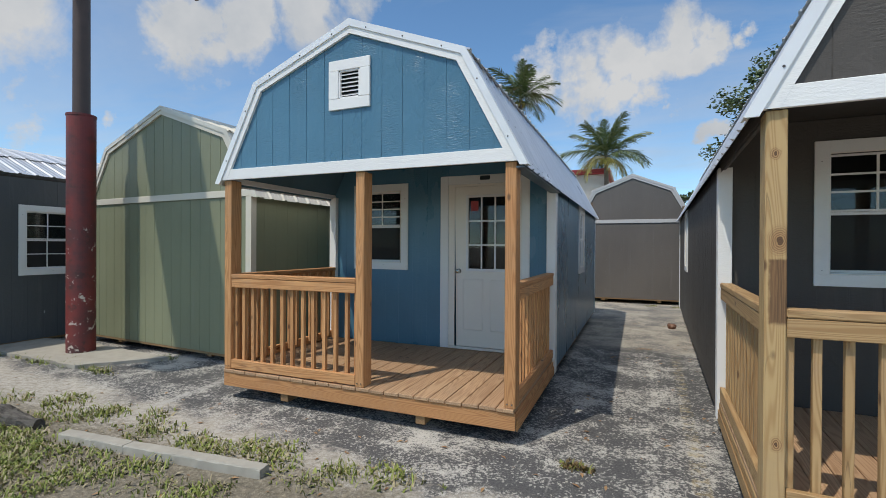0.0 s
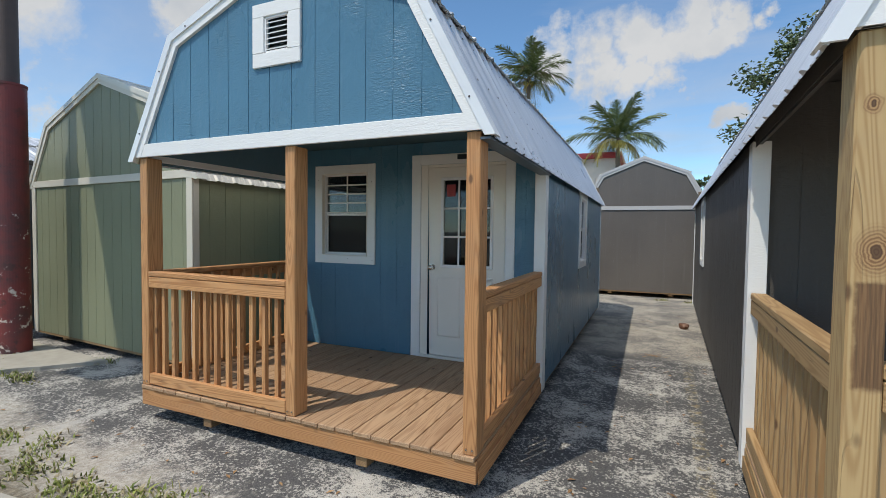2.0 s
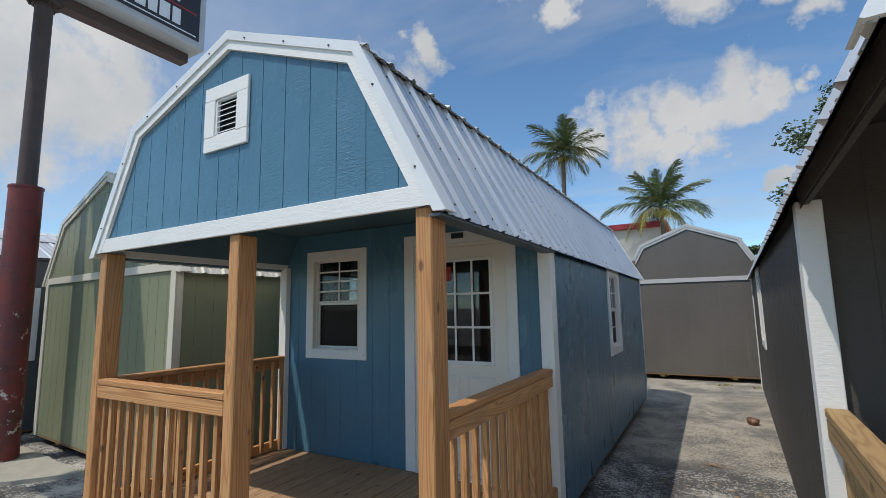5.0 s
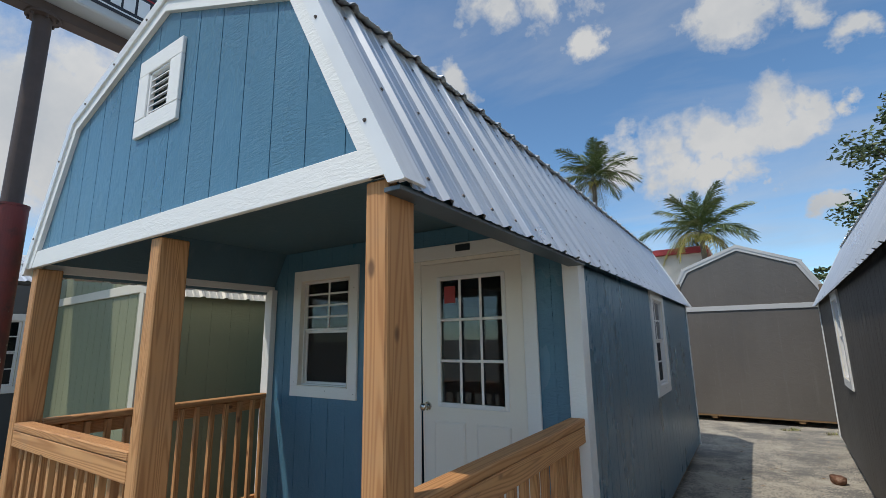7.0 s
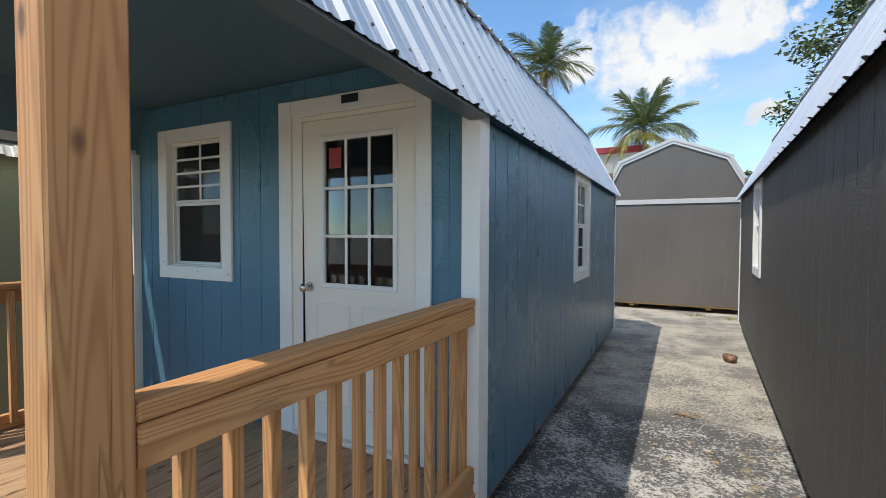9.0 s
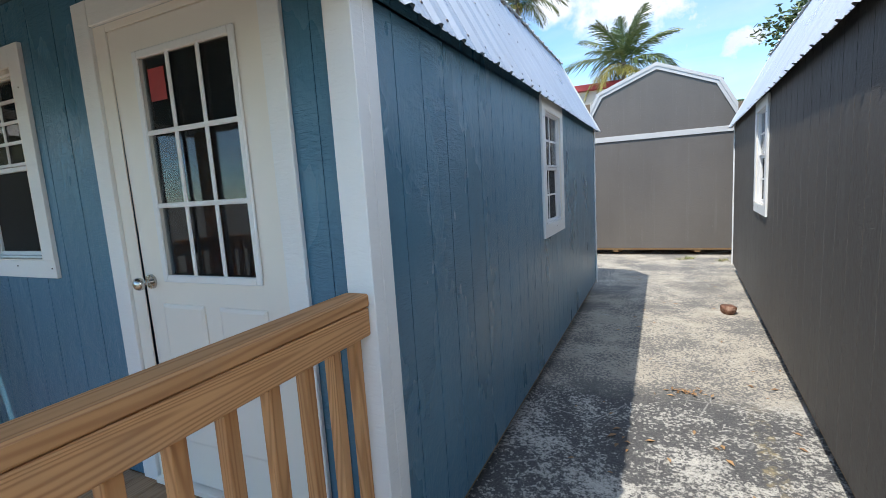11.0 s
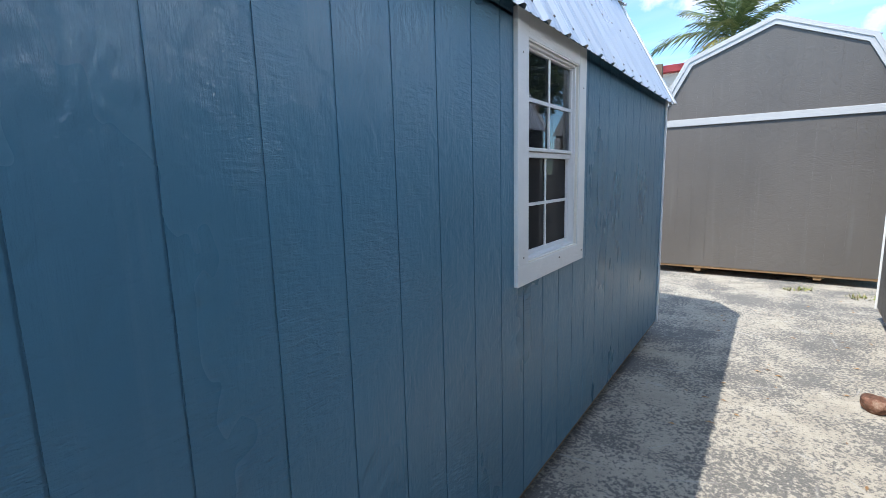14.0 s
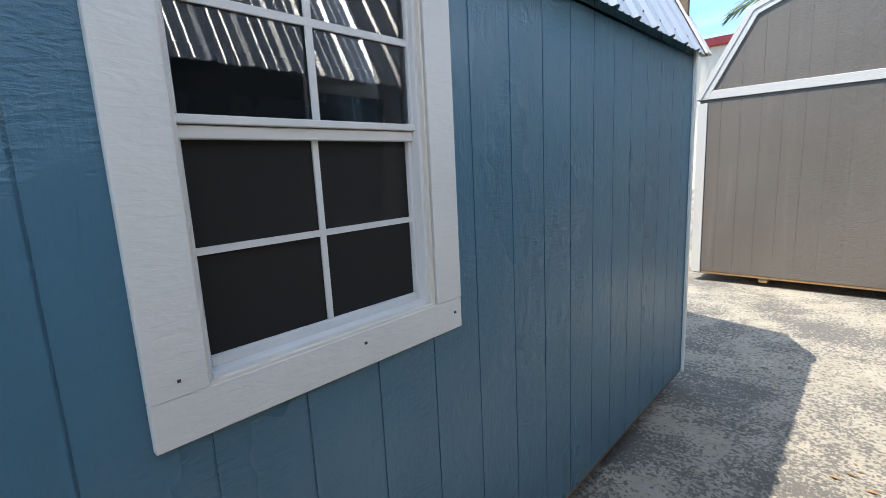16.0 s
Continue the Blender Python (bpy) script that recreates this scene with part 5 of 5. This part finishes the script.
def coconut():
    m = Mat("weathered husk", 0.85)
    c = m.ramp(m.noise(9, 6, 0.7), [(0.36, (0.055, 0.026, 0.016)), (0.54, (0.19, 0.088, 0.052)), (0.70, (0.46, 0.33, 0.24))])
    mat = m.done(c, m.bump(m.noise(1.0, 5, 0.7, m.scaled(20, 60, 60)), 0.7, 0.008))
    bm = bmesh.new()
    bmesh.ops.create_icosphere(bm, subdivisions=3, radius=1.0)
    for v in bm.verts:
        n = noise.noise(v.co * 1.7) * 0.18 + noise.noise(v.co * 5.0) * 0.07
        v.co *= 1 + n
        if v.co.z > 0.45:
            v.co.z = 0.45 + (v.co.z - 0.45) * 0.3 - 0.12 * abs(math.sin(v.co.x * 4))
        v.co = Vector((v.co.x * 0.084, v.co.y * 0.076, v.co.z * 0.075))
    ob = part("coconut_husk", bm, mat)
    ob.matrix_world = pose(0.62, 9.79, 0.058, 0, 6, -28)
    tagged(ob, "broken brown coconut husk lying on pale pavement", "husk")


coconut()

# ---- palms ----
FROND = [leaf_mat("palm leaf green", (0.05, 0.085, 0.025), (0.16, 0.20, 0.07), 0.45), leaf_mat("palm leaf yellow", (0.22, 0.22, 0.05), (0.50, 0.42, 0.12), 0.5)]
BARK = plain("palm bark", (0.16, 0.13, 0.10), 0.9, 0, 0.35, 3)


def frond_mesh(seed, length, droop, mat):
    r = random.Random(seed)
    verts, faces = [], []
    n = 26
    pts = []
    for k in range(n + 1):
        f = k / n
        pts.append(Vector((length * (f - 0.12 * droop * f ** 3), 0, length * (0.28 * f - droop * 0.55 * f ** 2.2))))
    for k in range(n):
        a, b = pts[k], pts[k + 1]
        w = 0.035 * (1 - 0.85 * k / n)
        i = len(verts)
        verts += [(a.x, -w, a.z), (a.x, w, a.z), (b.x, w * 0.95, b.z), (b.x, -w * 0.95, b.z), (a.x, 0, a.z - w * 1.2), (b.x, 0, b.z - w * 1.2)]
        faces += [(i, i + 1, i + 2, i + 3), (i, i + 3, i + 5, i + 4), (i + 1, i + 4, i + 5, i + 2)]
    for k in range(3, n + 1):
        f = k / n
        ll = length * 0.30 * math.sin(math.pi * min(1, 0.16 + 0.84 * f)) ** 0.6 * (1.0 if f < 0.9 else 0.8)
        for side in (-1, 1):
            for sub in (0.0, 0.5):
                p = pts[k] if sub == 0 else (pts[k] + pts[k - 1]) / 2
                l = ll * r.uniform(0.75, 1.1)
                fwd = l * r.uniform(0.45, 0.8)
                out = l * 0.75 * side
                dr = -l * r.uniform(0.25, 0.75) * (0.5 + droop * 0.6)
                w = 0.018 + 0.012 * r.random()
                i = len(verts)
                verts += [(p.x - w, 0, p.z), (p.x + w, 0, p.z), (p.x + fwd * 0.5 + w, out * 0.55, p.z + dr * 0.25), (p.x + fwd * 0.5 - w, out * 0.55, p.z + dr * 0.25), (p.x + fwd, out, p.z + dr)]
                faces += [(i, i + 1, i + 2, i + 3), (i + 3, i + 2, i + 4)]
    me = bpy.data.meshes.new("frond")
    me.from_pydata([tuple(v) for v in verts], [], faces)
    me.materials.append(mat)
    return me


FR = [frond_mesh(1, 3.1, 0.8, FROND[0]), frond_mesh(2, 3.3, 1.2, FROND[0]), frond_mesh(3, 2.9, 1.5, FROND[1]), frond_mesh(4, 2.8, 0.4, FROND[0]), frond_mesh(5, 2.6, 1.2, FROND[1])]


def palm(x, y, crown_z, seed, lean, yellow, size=1.0):
    r = random.Random(seed)
    t = thing("palm_tree", pose(x, y, 0), "tall coconut palm with green and yellowing fronds", "palm tree", "coconut palms")
    bm = bmesh.new()
    rings = []
    for k in range(34):
        f = k / 33
        rr = (0.19 - 0.07 * f) * (1.25 if k == 0 else 1) + 0.012 * (k % 2)
        cx, cy = lean[0] * (f - 1) ** 2, lean[1] * (f - 1) ** 2
        rings.append([bm.verts.new((cx + rr * math.cos(q * 0.5236), cy + rr * math.sin(q * 0.5236), -0.1 + (crown_z + 0.1) * f)) for q in range(12)])
    for a, b in zip(rings, rings[1:]):
        for q in range(12):
            bm.faces.new((a[q], a[(q + 1) % 12], b[(q + 1) % 12], b[q]))
    bm.faces.new(rings[0][::-1]), bm.faces.new(rings[-1])
    part("trunk", bm, BARK, t)
    cnt = 28
    for k in range(cnt):
        f = k / (cnt - 1)
        az = k * 137.5 + r.uniform(-14, 14)
        el = 78 - 105 * f + r.uniform(-8, 8)
        me = FR[3] if f < 0.25 else FR[0] if f < 0.5 else FR[1] if f < 0.72 or r.random() > yellow else FR[2] if r.random() < 0.6 else FR[4]
        fr = new("frond", me)
        fr.parent = t
        s = size * r.uniform(0.72, 1.1)
        fr.matrix_local = pose(0, 0, crown_z + 0.05 - 0.25 * f, 0, 0, az) @ pose(0, 0, 0, 0, -el * 0.88, 0) @ Matrix.Diagonal((s, s, s, 1))
    for k in range(7):
        a = k * 0.9
        bm = bmesh.new()
        bmesh.ops.create_uvsphere(bm, u_segments=8, v_segments=6, radius=0.13, matrix=Matrix.Translation((0.26 * math.cos(a), 0.26 * math.sin(a), crown_z - 0.35 - 0.12 * (k % 2))) @ Matrix.Diagonal((0.85, 0.85, 1.15, 1)))
        part("coconut", bm, FROND[1], t)
    return t


palm(-1.87, 31.8, 7.6, 3, (0.5, 0.2), 0.85, 1.05)
palm(-7.38, 31.0, 11.7, 8, (-0.8, 0.3), 0.12, 0.98)

# ---- broadleaf tree ----
LEAF = leaf_mat("broad leaves", (0.04, 0.066, 0.024), (0.12, 0.16, 0.055), 0.5)
TREEBARK = plain("tree bark", (0.10, 0.085, 0.07), 0.9, 0, 0.3, 6)


def limb(bm, a, b, ra, rb, seg=8):
    a, b = Vector(a), Vector(b)
    q = (b - a).to_track_quat("Z", "Y")
    va = [bm.verts.new(a + q @ Vector((ra * math.cos(6.2832 * k / seg), ra * math.sin(6.2832 * k / seg), 0))) for k in range(seg)]
    vb = [bm.verts.new(b + q @ Vector((rb * math.cos(6.2832 * k / seg), rb * math.sin(6.2832 * k / seg), 0))) for k in range(seg)]
    for k in range(seg):
        bm.faces.new((va[k], va[(k + 1) % seg], vb[(k + 1) % seg], vb[k]))
    bm.faces.new(va[::-1]), bm.faces.new(vb)


def broad_tree(x, y, base, mid, radii, clumps, leaves, size, seed, label):
    r = random.Random(seed)
    t = thing("tree", pose(x, y, 0), label, "tree")
    bm = bmesh.new()
    limb(bm, (0, 0, -0.1), (0, 0, base), 0.26, 0.18, 12)
    verts, faces = [], []
    for k in range(clumps):
        while True:
            p = Vector((r.uniform(-1, 1), r.uniform(-1, 1), r.uniform(-1, 1)))
            if 0.35 < p.length < 1.0:
                break
        c = Vector((p.x * radii[0], p.y * radii[1], mid + p.z * radii[2]))
        j = Vector((c.x * 0.35, c.y * 0.35, base + (c.z - base) * 0.45))
        if k % 3 == 0:
            limb(bm, (0, 0, base - 0.1), j, 0.10, 0.05, 6)
        limb(bm, j, c, 0.035, 0.012, 5)
        cr = r.uniform(0.35, 0.62) * min(radii) / 2.0
        for _ in range(leaves):
            d = Vector((r.gauss(0, 1), r.gauss(0, 1), r.gauss(0, 0.55)))
            d = d.normalized() * cr * r.random() ** 0.5 if d.length else d
            q = c + Vector((d.x * 1.25, d.y * 1.25, d.z * 0.7))
            u = Vector((r.gauss(0, 1), r.gauss(0, 1), r.gauss(0, 0.5))).normalized()
            v = u.cross(Vector((r.gauss(0, 1), r.gauss(0, 1), r.gauss(0, 1)))).normalized()
            s = size * r.uniform(0.6, 1.2)
            i = len(verts)
            verts += [tuple(q - u * s), tuple(q + v * s * 0.42), tuple(q + u * s), tuple(q - v * s * 0.42)]
            faces.append((i, i + 1, i + 2, i + 3))
    part("trunk", bm, TREEBARK, t)
    me = bpy.data.meshes.new("crown")
    me.from_pydata(verts, [], faces)
    me.materials.append(LEAF)
    cr = new("crown", me)
    cr.parent = t
    cr["kind"] = "stuff"
    return t


broad_tree(5.35, 18.2, 2.8, 5.35, (2.7, 2.5, 2.8), 150, 260, 0.09, 12, "dark green broadleaf tree with an open crown")
broad_tree(4.3, 42.0, 2.4, 4.6, (2.6, 2.4, 1.5), 60, 160, 0.13, 14, "small round green tree far behind the sheds")

# ---- distant building with a red roof edge ----
CREAMWALL = plain("cream stucco", (0.62, 0.57, 0.50), 0.9, 0, 0.06, 1.5)
REDTRIM = plain("red roof edge", (0.38, 0.045, 0.05), 0.6, 0, 0.1, 3)
bld = thing("building", pose(-16.0, 32.6, 0), "long cream building with a red roof edge", "building")
part("wall", beam(0, 14.1, 0, 6, -0.1, 6.5, 0.02), CREAMWALL, bld)
part("roof_edge", beam(-0.25, 14.35, -0.3, 6.3, 6.501, 6.84, 0.02), REDTRIM, bld, "red painted fascia")

# ---- roof screws on the blue building's alley side ----
screw_mesh = None
for pa, pb, rows in ((bprof[3], bprof[4], (0.12, 0.52, 0.93)), (bprof[2], bprof[3], (0.5, 0.92))):
    dx, dz = pb[0] - pa[0], pb[1] - pa[1]
    for f in rows:
        y = 0.2286 * 0.5
        while y < BL - 0.05:
            if screw_mesh is None:
                ob = part("roof_screw", tube(bmesh.new(), 0, 0, 0, 0.007, 0.008, 0.006, 8), SCREW, blue)
                screw_mesh = ob.data
            else:
                ob = new("roof_screw", screw_mesh)
                ob.parent = blue
            ob.matrix_local = pose(pa[0] + dx * f, y + 0.045, pa[1] + dz * f + 0.004, 0, -math.degrees(math.atan2(dz, dx)), 0)
            y += 0.2286
